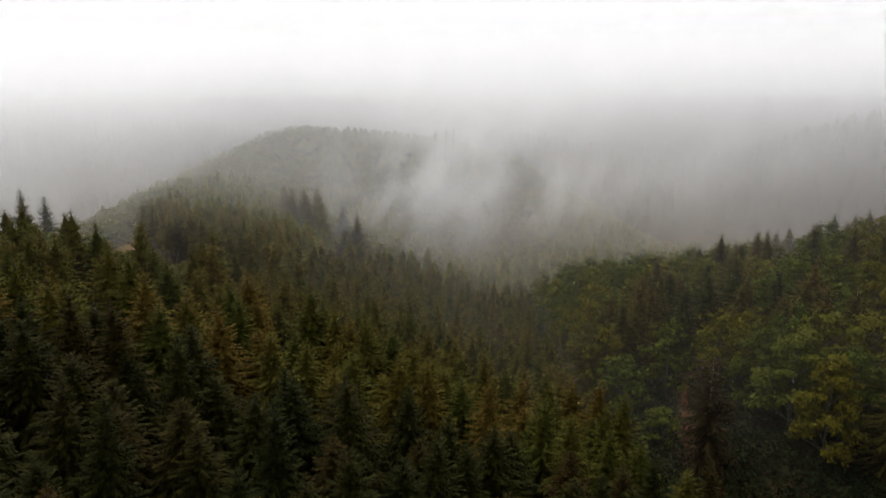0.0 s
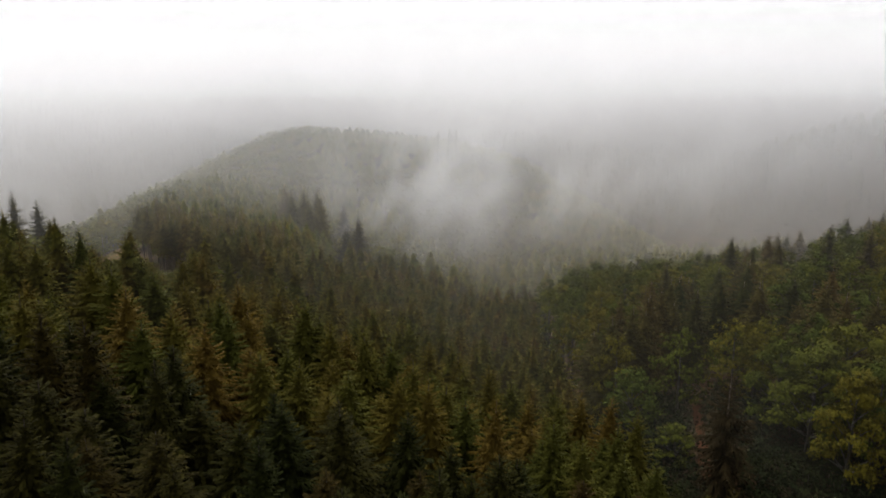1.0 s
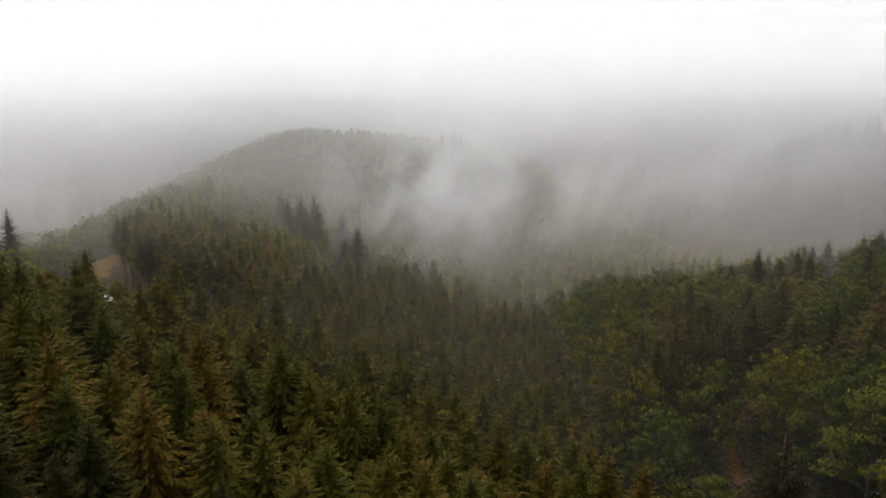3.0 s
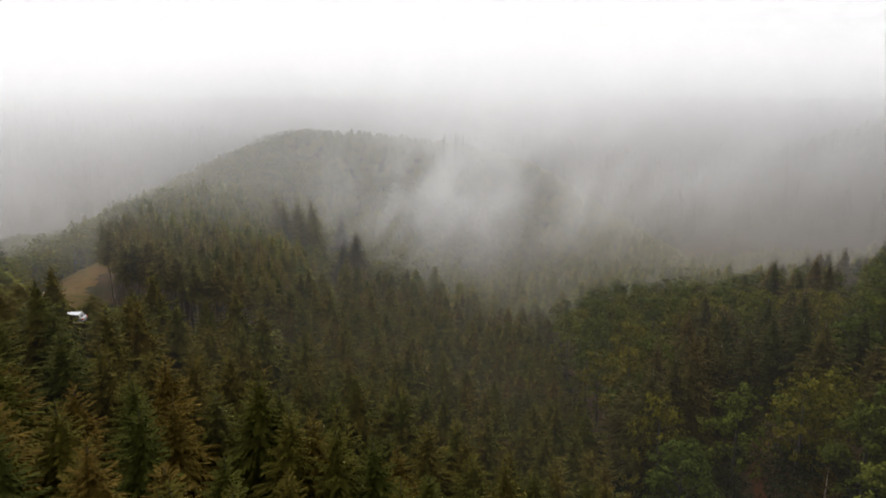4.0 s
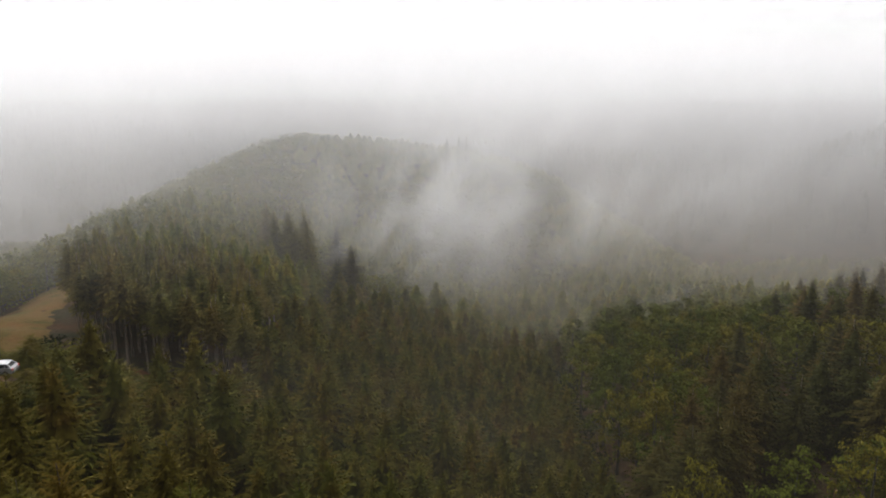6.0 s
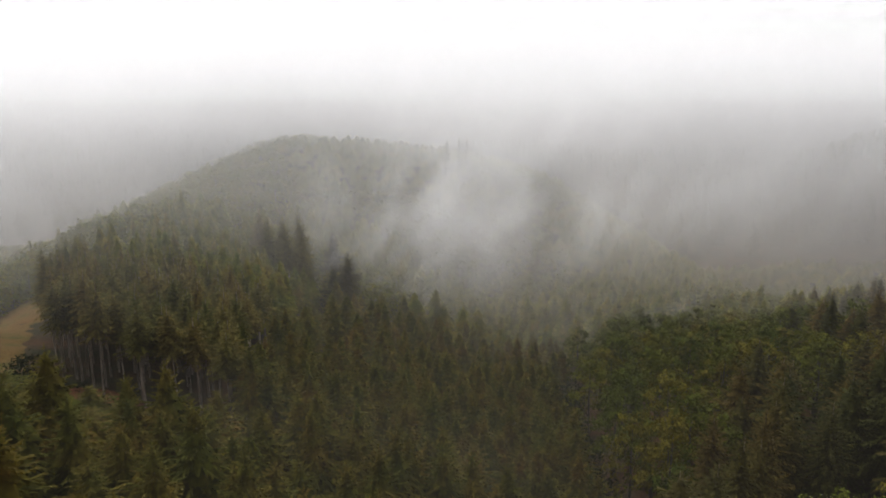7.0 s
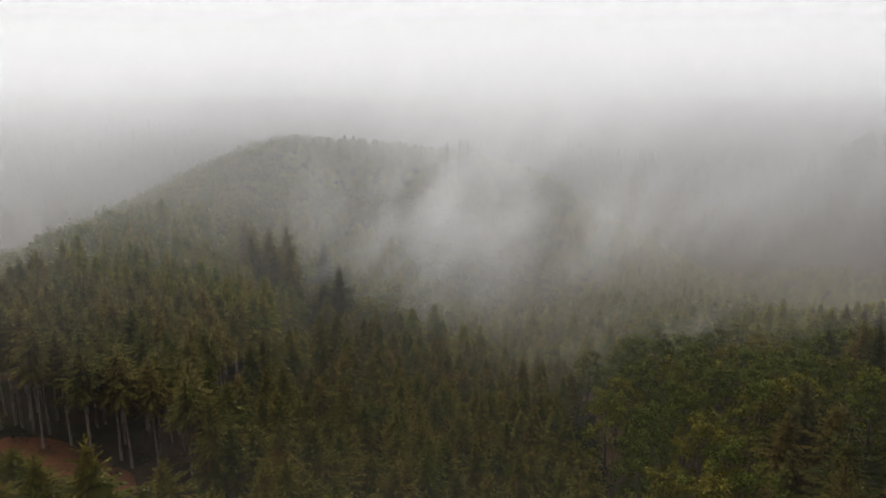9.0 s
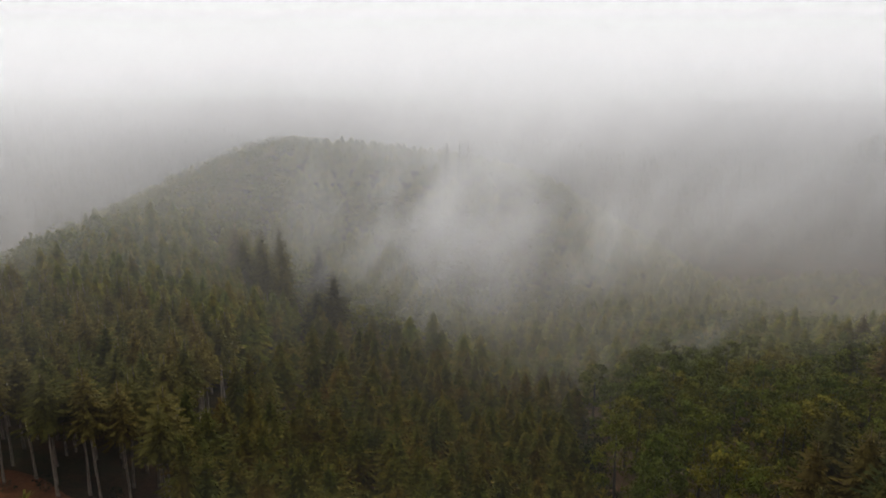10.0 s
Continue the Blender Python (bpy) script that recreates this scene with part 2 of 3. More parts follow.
def near_line(x, y, line):
    best = 1e9
    for (ax, ay), (bx, by) in zip(line[:-1], line[1:]):
        t = max(0, min(1, ((x - ax) * (bx - ax) + (y - ay) * (by - ay)) / ((bx - ax) ** 2 + (by - ay) ** 2)))
        best = min(best, math.hypot(x - ax - t * (bx - ax), y - ay - t * (by - ay)))
    return best


# ---- trees ----
def spruce_crown(rng, h, rad, bare, whorls, per, segs, droop=0.35, width=0.62, reach=2.1):
    """Whorls of drooping fronds with toothed sides; bare: the share of the stem without branches."""
    V, T = [], []
    for w in range(whorls):
        f = (w + rng.uniform(-0.3, 0.3)) / whorls
        f = min(max(f, 0), 0.985)
        z = h * (bare + (1 - bare) * f)
        shape = min(1.0, ((1 - f) * (1 - bare) * h / (reach * rad)) ** 0.78) * (0.8 + 0.2 * min(1, f / 0.2))
        count = max(3, round(per * (0.6 + 0.4 * (1 - f))))
        turn = rng.uniform(0, 6.28)
        for b in range(count):
            L = rad * shape * rng.uniform(0.58, 1.2) + 0.12
            if rng.random() < 0.05:
                L *= 0.55
            az = turn + 6.2832 * (b + rng.uniform(-0.3, 0.3)) / count
            rise = (0.75 - 1.15 * (1 - f) ** 0.7) * 0.75 + rng.uniform(-0.12, 0.12)
            cx, sx = math.cos(az), math.sin(az)
            z0 = z + rng.uniform(-0.25, 0.25)

            def at(s, side=0.0, fall=0.0):
                r = L * s
                zz = z0 + r * rise - droop * L * s * s * (1 - f) + 0.18 * L * max(0, s - 0.6) - fall
                return (cx * r - sx * side, sx * r + cx * side, zz)
            base = len(V)
            for k in range(segs + 1):
                V.append(at(k / segs))
            for k in range(segs):
                s = (k + 0.5) / segs
                half = L * width * 0.5 * (1 - 0.72 * s) * rng.uniform(0.55, 1.25) + 0.05
                for sgn in (-1, 1):
                    V.append(at(min(1.08, s + 0.34 * rng.uniform(0.6, 1.2)), sgn * half, half * rng.uniform(0.3, 0.75)))
                    tip = len(V) - 1
                    T.append((base + k, base + k + 1, tip) if sgn > 0 else (base + k + 1, base + k, tip))
                if segs >= 4:
                    V.append(at(s + 0.05, rng.uniform(-0.1, 0.1), 0.3 * L * (0.4 + 0.6 * (1 - s)) * rng.uniform(0.5, 1.2)))
                    T.append((base + k, base + k + 1, len(V) - 1))
    top = len(V)
    for k in range(3):
        a = 2.09 * k
        V.append((0.10 * math.cos(a), 0.10 * math.sin(a), h * 0.965))
    V.append((0, 0, h * 1.015))
    T += [(top, top + 1, top + 3), (top + 1, top + 2, top + 3), (top + 2, top, top + 3)]
    return np.array(V), np.array(T)


def skirt_crown(rng, h, rad, bare, tiers, points, reach=2.4):
    """Overlapping ragged skirts of boughs: the closed body of a spruce crown."""
    V, T = [], []
    for k in range(tiers):
        f0, f1 = k / tiers, min(1.0, (k + 1.9) / tiers)
        z0, z1 = h * (bare + (1 - bare) * f0), h * (bare + (1 - bare) * f1)
        r = rad * min(1.0, ((1 - f0) * (1 - bare) * h / (reach * rad)) ** 0.85) * rng.uniform(0.88, 1.1)
        c, turn = len(V), rng.uniform(0, 6.28)
        V.append((0, 0, z1))
        for q in range(2 * points):
            a = turn + 3.1416 * q / points + rng.uniform(-0.12, 0.12)
            w = r * (rng.uniform(0.85, 1.2) if q % 2 else rng.uniform(0.5, 0.68))
            V.append((w * math.cos(a), w * math.sin(a), z0 + rng.uniform(-0.3, 0.3) - (0.12 * r if q % 2 else 0)))
        for q in range(2 * points):
            T.append((c, c + 1 + q, c + 1 + (q + 1) % (2 * points)))
    return np.array(V), np.array(T)


def together(*models):
    V, T, at = [], [], 0
    for v, t in models:
        V.append(v)
        T.append(t + at)
        at += len(v)
    return np.concatenate(V), np.concatenate(T)


def stem(h, r, lean=0.0, sides=7, rings=6, seed=0):
    """A tapered, slightly wandering trunk with a flared foot."""
    rng = random.Random(seed)
    V, T = [], []
    ox = oy = 0.0
    for k in range(rings + 1):
        f = k / rings
        rr = r * (1 - f) ** 0.8 + 0.02 + (0.35 * r if k == 0 else 0)
        ox, oy = ox + rng.uniform(-1, 1) * lean, oy + rng.uniform(-1, 1) * lean
        for s in range(sides):
            a = 6.2832 * s / sides
            V.append((ox + rr * math.cos(a), oy + rr * math.sin(a), h * f - (0.5 if k == 0 else 0)))
    for k in range(rings):
        for s in range(sides):
            a, b = k * sides + s, k * sides + (s + 1) % sides
            T += [(a, b, b + sides), (a, b + sides, a + sides)]
    return np.array(V), np.array(T)


def limb(a, b, r0, r1, sides=5, sag=0.0):
    a, b = np.array(a, float), np.array(b, float)
    d = (b - a) / np.linalg.norm(b - a)
    u = np.cross(d, (0.3, 0.5, 0.81))
    u /= np.linalg.norm(u)
    w = np.cross(d, u)
    V, T, rings = [], [], 4
    for k in range(rings + 1):
        f = k / rings
        c = a + (b - a) * f + np.array((0, 0, sag * math.sin(math.pi * f)))
        rr = r0 + (r1 - r0) * f
        for s in range(sides):
            t = 6.2832 * s / sides
            V.append(c + rr * (math.cos(t) * u + math.sin(t) * w))
    for k in range(rings):
        for s in range(sides):
            p, q = k * sides + s, k * sides + (s + 1) % sides
            T += [(p, q, q + sides), (p, q + sides, p + sides)]
    return np.array(V), np.array(T)


def beech_parts(rng, h, rad, clumps, leaves, leaf, low=0.25):
    """Trunk with limbs, and a lobed crown of layered leaf sprays."""
    bole = stem(h * 0.8, 0.018 * h, 0.12, 8, 7, rng.randrange(999))
    limbs = []
    lobes = []
    for k in range(17):
        a, f = 2.4 * k + rng.uniform(-0.3, 0.3), (k + 0.5) / 17
        reach = rad * rng.uniform(0.62, 0.84) * math.sqrt(max(0.0, 1 - (1.25 * f - 0.3) ** 2))
        lobes.append((reach * math.cos(a), reach * math.sin(a), h * (low + (0.86 - low) * f) + rng.uniform(-0.03, 0.03) * h, rad * rng.uniform(0.24, 0.37)))
    lobes.append((0, 0, h * 0.86, rad * 0.38))
    for lx, ly, lz, lr in lobes[:-1]:
        z0 = max(h * 0.16, lz - math.hypot(lx, ly) * 0.9)
        limbs.append(limb((0, 0, z0), (lx, ly, lz), 0.008 * h, 0.05, 5, 0.3))
    V, T = [], []
    for c in range(clumps):
        lx, ly, lz, lr = lobes[c % len(lobes)]
        th, cz = rng.uniform(0, 6.2832), rng.uniform(-0.35, 1)
        q = math.sqrt(max(0, 1 - cz * cz))
        rr = lr * (rng.uniform(0.9, 1.12) if rng.random() < 0.8 else rng.uniform(0.3, 0.8))
        o = np.array((lx + rr * q * math.cos(th), ly + rr * q * math.sin(th), lz + rr * cz * 0.8))
        away = (o - np.array((lx, ly, lz))) / rr
        size = leaf * rng.uniform(1.2, 2.1)
        for k in range(leaves):
            a, d = rng.uniform(0, 6.2832), math.sqrt(rng.random()) * size
            p = o + np.array((d * math.cos(a), d * math.sin(a), rng.uniform(-0.55, 0.45) * size - 0.1 * d))
            face = away * 1.1 + np.array((rng.uniform(-0.5, 0.5), rng.uniform(-0.5, 0.5), 0.45 + rng.uniform(-0.5, 0.5)))
            face /= np.linalg.norm(face)
            f = np.cross(face, np.array((rng.uniform(-1, 1), rng.uniform(-1, 1), rng.uniform(-1, 1))))
            f /= np.linalg.norm(f)
            s = np.cross(face, f)
            e = leaf * rng.uniform(0.6, 1.25)
            i = len(V)
            V += [p - f * e * 0.5, p + s * e * 0.36, p + f * e * 0.6, p - s * e * 0.36]
            T += [(i, i + 1, i + 2), (i, i + 2, i + 3)]
    return bole, (np.array(V), np.array(T)), limbs


def tree(name, trunk, crown, trunk_material, crown_material, limbs=()):
    """A tree standing at the origin: its trunk and its crown under one base."""
    root = new(name)
    root.empty_display_size = 0.5
    pieces = [("trunk", trunk, trunk_material), ("crown", crown, crown_material)] + [("limb", b, trunk_material) for b in limbs]
    for part_name, (v, t), m in pieces:
        ob = new(part_name, tri_mesh(part_name, v, t, [m]))
        ob.parent = root
    return root


def set_out(proto, x, y, scale, turn, lean=(0, 0)):
    t = copy_thing(proto, pose(x, y, high(x, y) - 0.25, lean[0], lean[1], turn))
    t.scale = (scale[0], scale[0], scale[1])
    return t


def drop(proto):
    for o in (*proto.children_recursive, proto):
        bpy.data.objects.remove(o)


rng = random.Random(11)
young, young_fine = [], []
for k in range(12):
    h, fine = 14.0, k < 6
    wide = rng.uniform(2.8, 3.3)
    crown = spruce_crown(rng, h, wide, 0.16, 36, 13, 6, 0.3, 0.4, 2.5) if fine else spruce_crown(rng, h, wide, 0.16, 26, 12, 5, 0.3, 0.36, 2.5)
    crown = together(crown, skirt_crown(rng, h * 0.93, wide * 0.5, 0.16, 12, 7, 2.7))
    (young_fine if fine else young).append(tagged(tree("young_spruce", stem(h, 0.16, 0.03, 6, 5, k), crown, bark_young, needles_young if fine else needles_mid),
                        "olive green young spruce with drooping branches in dense stand", "spruce tree", "young spruces of the near stand"))
old = []
for k in range(5):
    h = 24.0
    crown = spruce_crown(rng, h, rng.uniform(2.8, 3.3), 0.57, 24, 9, 5, 0.2, 0.5, 3.0)
    crown = together(crown, skirt_crown(rng, h * 0.93, 1.1, 0.59, 10, 6, 3.2))
    old.append(tagged(tree("tall_spruce", stem(h, 0.15, 0.06, 7, 7, k), crown, bark_spruce, needles_tall),
                      "tall dark spruce with bare lower trunk at stand's edge", "spruce tree", "tall spruces"))
full = []
for k in range(4):
    h = 20.0
    crown = spruce_crown(rng, h, rng.uniform(3.0, 3.6), 0.08, 40, 11, 5, 0.35, 0.42, 2.8)
    crown = together(crown, skirt_crown(rng, h * 0.93, 1.2, 0.08, 13, 6, 3.0))
    full.append(tagged(tree("spruce", stem(h, 0.24, 0.05, 7, 6, k), crown, bark_spruce, needles_old),
                       "dark spruce with full drooping crown among broadleaf trees", "spruce tree", "spruces of the far bank"))
full_far = []
for k in range(4):
    h = 20.0
    crown = spruce_crown(rng, h, rng.uniform(3.0, 3.6), 0.12, 26, 9, 4, 0.35, 0.5, 2.8)
    crown = together(crown, skirt_crown(rng, h * 0.95, 1.6, 0.12, 11, 6, 3.0))
    full_far.append(tagged(tree("spruce", stem(h, 0.24, 0.05, 5, 4, k), crown, bark_spruce, needles_old),
                           "dark spruce with full drooping crown among broadleaf trees", "spruce tree", "spruces of the far bank"))
beech, beech_far = [], []
for k in range(10):
    trunk, crown, limbs = beech_parts(rng, 18.0, 6.0, 360, 18, 0.46, 0.14) if k < 5 else beech_parts(rng, 18.0, 6.0, 200, 13, 0.47, 0.2)
    (beech if k < 5 else beech_far).append(tagged(tree("beech", trunk, crown, bark_beech, leaves_beech, limbs if k < 5 else ()),
                        "broadleaf tree with rounded layered yellow-green crown", "broadleaf tree", "broadleaf trees of the far bank"))


def cells(x0, x1, y0, y1, gap, seed):
    """A jittered planting over a rectangle, nearest rows first."""
    r = random.Random(seed)
    y = y0
    row = 0
    while y < y1:
        x = x0 + (row % 2) * gap * 0.5
        while x < x1:
            yield x + r.uniform(-0.38, 0.38) * gap, y + r.uniform(-0.38, 0.38) * gap, r
            x += gap
        y += gap * 0.87
        row += 1


def in_view(x, y, margin=22.0):
    return abs(x) < 0.68 * max(y, 0) + margin


def bank_edge(y):
    """Where the young stand ends and the trees of the right bank begin."""
    return float(np.interp(y, [0, 60, 90, 115, 150, 190, 240], [34, 30, 19, 20, 21, 23, 30]))


def stand_edge(y):
    """Where the young stand meets the tall spruces of the left shoulder."""
    return float(np.interp(y, [0, 143, 146, 175, 205, 240, 262], [-400, -400, -32, -37, -40, -38, -44]))


FIXED = []          # places of single trees, kept clear of the planting


def clear_of(x, y):
    if near_line(x, y, ((-51, 117), (-34, 91))) < 1.45 or math.hypot(x + 51, y - 117) < 2.8:
        return False
    if near_line(x, y, MEADOW) < 7.0 or near_line(x, y, TRACK) < 2.8 or near_line(x, y, EARTH) < 3.0 or near_line(x, y, OPENING) < 4.2:
        return False
    return all(math.hypot(x - a, y - b) > c for a, b, c in FIXED)


def plant(proto, x, y, height, base_height, wide=1.0, turn=0.0, keep=3.0, lean=(0, 0)):
    FIXED.append((x, y, keep))
    return set_out(proto, x, y, (wide, height / base_height), turn, lean)


def plant_to(proto, x, y, top, base_height, wide=1.0, turn=0.0, keep=3.0):
    """A single tree whose tip reaches the height top."""
    return plant(proto, x, y, top - high(x, y), base_height, wide, turn, keep)


# single trees that stand out
for k, (x, y, top, w) in enumerate([(51, 97, 40.5, 1.0), (57.5, 101, 42.5, 1.08), (66, 103, 41.5, 1.05), (68, 142, 37.0, 0.95), (75, 130, 38.0, 1.0)]):
    plant_to(beech[k % 5], x, y, top, 18.0, w, 70 * k, 4.8)
plant_to(beech[1], 28, 105, 33.5, 18.0, 0.78, 20, 4.0)
plant_to(beech[3], 32, 96, 29.0, 18.0, 0.5, 140, 2.5)
browned = tagged(tree("browned_spruce", stem(15, 0.2, 0.03, 7, 5, 3), spruce_crown(rng, 15.0, 3.3, 0.06, 24, 9, 6), bark_spruce, needles_brown),
                 "sparse browning spruce beside the red earth track", "spruce tree")
for k, (x, y, top) in enumerate([(33, 125, 36.5), (37, 129, 38), (41, 135, 37), (33, 134, 35), (47, 133, 37), (85, 160, 43.5), (93, 158, 44)]):
    plant_to(full[k % 4], x, y, top, 20.0, 0.95, 64 * k, 2.5)
plant_to(browned, 35, 86.5, 40.3, 15.0, 1.0, 0, 3.0)
for k, (x, y, top) in enumerate([(-30.3, 248.5, 28.2), (-34.5, 248, 24.0), (-39, 274, 29.0), (-97, 172, 47.5), (-105, 176, 49)]):
    plant_to(full[k % 4], x, y, top, 20.0, 1.25 if k < 3 else 0.85, 50 * k, 6.5 if k < 3 else 3.0)
for k, (x, y, rise) in enumerate([(-43.5, 250, 26), (-46, 258, 29), (-49.5, 253, 27.5), (-42, 243, 22), (-53, 249, 25), (-46.5, 245, 24), (-51, 259, 26), (-57, 256, 26)]):
    plant(old[k % 5], x, y, rise, 24.0, 1.3, 75 * k, 2.5)
plant(young[2], -36.3, 90, 12.5, 14.0, 1.0, 40, 2.0)

for k, (x, y, top) in enumerate([(-4, 409, 48.5), (2, 408, 50.0), (6, 411, 49.0)]):
    plant_to(full_far[k % 4], x, y, top, 20.0, 0.6, 80 * k, 2.0)

# the young stand in front, tree by tree; past it as one wood
near_spruce, wood_spruce, wood_old, wood_leaf, round_about = [], [], [], [], []
for x, y, r in cells(-150, 60, 14, 252, 5.2, 5):
    if not in_view(x, y) or x > bank_edge(y) or x < stand_edge(y) or not clear_of(x, y) or (x < -74 and y > 140) or (x < -31 and 134 < y < 150) or (x < -52 and y > 130):
        continue
    if r.random() < np.interp(y, [90, 110, 180, 200], [0.0, 0.1, 0.12, 0.25]):
        continue
    h = r.uniform(10.4, 15.8) * (0.4 if math.hypot(x + 52, y - 117) < 12 else 0.42 if x < -33 and y > 117 else 1.0)
    near_spruce.append((x, y, h, r.uniform(0.8, 1.12), r.uniform(0, 360)))
SINGLE = 300
for k, (x, y, h, w, a) in enumerate(near_spruce):
    if k < SINGLE:
        # same spruces: darker needles near, the copy lightened for haze from 64 m
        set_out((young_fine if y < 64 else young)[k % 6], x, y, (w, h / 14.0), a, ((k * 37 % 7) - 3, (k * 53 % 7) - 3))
wood_spruce = near_spruce[SINGLE:]
close_spruce = [row for row in wood_spruce if row[1] < 185]
wood_spruce = [row for row in wood_spruce if row[1] >= 185]

for x, y, r in cells(-130, 46, -70, 110, 5.4, 41):
    if (not in_view(x, y) or y < 14) and abs(x) < 130 and x < bank_edge(max(y, 0)) and clear_of(x, y):
        round_about.append((x, y, r.uniform(10, 15), r.uniform(0.85, 1.15), r.uniform(0, 360)))
for x, y, r in cells(38, 130, -70, 46, 6.0, 42):
    if not in_view(x, y, 4):
        round_about.append((x, y, r.uniform(9, 15), r.uniform(0.9, 1.2), r.uniform(0, 360)))
# the tall spruces of the left shoulder
tall = 0
for x, y, r in cells(-92, -26, 147, 264, 4.0, 6):
    if not in_view(x, y) or x > stand_edge(y) or not clear_of(x, y) or x < np.interp(y, [147, 160, 174, 190, 220], [-57, -66, -76, -80, -82]):
        continue
    h = r.uniform(16.5, 19.5) * float(np.interp(x, [-60, -32], [1.0, 0.86]))
    if y < 196:
        set_out(old[tall % 5], x, y, (r.uniform(0.8, 1.1), h / 24.0), r.uniform(0, 360), (r.uniform(-2, 2), r.uniform(-2, 2)))
        tall += 1
    elif r.random() < 0.7:
        wood_old.append((x, y, h, r.uniform(0.7, 0.95), r.uniform(0, 360)))

# the right bank: broadleaf trees with dark spruces among them
mixed, shrubs = 0, []
for x, y, r in cells(18, 190, 66, 240, 7.9, 7):
    if not in_view(x, y) or x < bank_edge(y) + 2 or not clear_of(x, y) or (y > 234 and x < 90):
        continue
    if y < 84 or (near_line(x, y, TRACK) < 7 and y < 112) or (x < 50 and y < 112):
        if near_line(x, y, TRACK) > 3.5:
            shrubs.append((x, y, r.uniform(2.0, 4.5), r.uniform(0.5, 0.9), r.uniform(0, 360)))
        continue
    leafy = noise.noise((x * 0.035, y * 0.035, 7.7)) + (0.08 if x > 40 and 118 < y < 164 else 0.75 if y > 130 and x < 74 else 0.06 if y > 172 and x < 120 else -0.08)
    if leafy > 0.0:
        set_out((beech if y < 112 else beech_far)[mixed % 5], x, y, (r.uniform(0.68, 0.9), r.uniform(0.74, 1.04)), r.uniform(0, 360))
    else:
        set_out((full if y < 120 else full_far)[mixed % 4], x, y, (r.uniform(1.0, 1.3), r.uniform(0.76, 1.04)), r.uniform(0, 360), (r.uniform(-2, 2), r.uniform(-2, 2)))
    mixed += 1

for x, y, r in cells(24, 104, 44, 126, 2.1, 31):
    if x > bank_edge(y) and near_line(x, y, TRACK) > 1.3 and in_view(x, y) and (y < 96 or x < 56):
        shrubs.append((x, y, r.uniform(1.2, 3.6), r.uniform(0.45, 0.85), r.uniform(0, 360)))

# the valley floor and the wooded hill beyond
for x, y, r in cells(-330, 330, 226, 452, 7.2, 8):
    if not in_view(x, y, 30) or not clear_of(x, y):
        continue
    if y < 252 and stand_edge(y) < x < bank_edge(y):
        continue
    if y < 264 and -82 < x < stand_edge(y):
        continue
    if 18 < x < 190 and y < 240:
        continue
    leafy = noise.noise((x * 0.018, y * 0.018, 2.2)) + (0.48 if x < -72 else -0.08)
    low = float(np.interp(y, [250, 330, 390], [0.9, 0.9, 0.5]))
    row = (x, y, low * (r.uniform(11, 19) if leafy > 0.1 else r.uniform(13, 21)), r.uniform(0.8, 1.25), r.uniform(0, 360))
    (wood_leaf if leafy > 0.1 else wood_old).append(row)
for x, y, r in cells(-180, 0, 142, 262, 6.0, 18):
    if x < np.interp(y, [142, 160, 174, 190, 220], [-78, -82, -97, -101, -84]) and y < 226 and in_view(x, y) and clear_of(x, y):
        (wood_leaf if r.random() < 0.85 else wood_old).append((x, y, r.uniform(7, 12), r.uniform(0.8, 1.2), r.uniform(0, 360)))

for x, y, r in cells(-125, -62, 116, 166, 4.6, 19):
    if near_line(x, y, MEADOW) > 7.0 and in_view(x, y) and (y > 128 or x < -80) and (y < 152 or x < -88) and clear_of(x, y):
        wood_leaf.append((x, y, r.uniform(4, 7.5), r.uniform(0.5, 0.75), r.uniform(0, 360)))
for x, y, r in cells(-92, -56, 118, 160, 3.2, 24):
    if near_line(x, y, MEADOW) > 4.5 and (y < 146 or x < -64) and near_line(x, y, EARTH) > 4 and x < -0.42 * y:
        shrubs.append((x, y, r.uniform(1.8, 4.2), r.uniform(0.45, 0.8), r.uniform(0, 360)))
for x, y, r in cells(10, 40, 108, 222, 2.6, 23):
    if abs(x - bank_edge(y)) < 4.5 and clear_of(x, y):
        shrubs.append((x, y, r.uniform(1.5, 5.0), r.uniform(0.5, 0.9), r.uniform(0, 360)))


def wood(name, rows, models, material, bark, label, category):
    """Many trees of a wood as one mesh of crowns and trunks."""
    V, T, W, at = [], [], [], 0
    for k, (x, y, h, w, a) in enumerate(rows):
        for m, (v, t) in enumerate(models[k % len(models)]):
            c, s = math.cos(a), math.sin(a)
            q = np.stack([w * (v[:, 0] * c - v[:, 1] * s) + x, w * (v[:, 0] * s + v[:, 1] * c) + y, v[:, 2] * h + high(x, y) - 0.2], 1)
            V.append(q)
            T.append(t + at)
            W.append(np.full(len(t), m))
            at += len(q)
    me = tri_mesh(name, np.concatenate(V), np.concatenate(T), [material, bark], np.concatenate(W))
    return tagged(new(name, me), label, category, kind="stuff")


def unit(model, h):
    v = model[0].copy()
    v[:, 2] /= h
    return v, model[1]


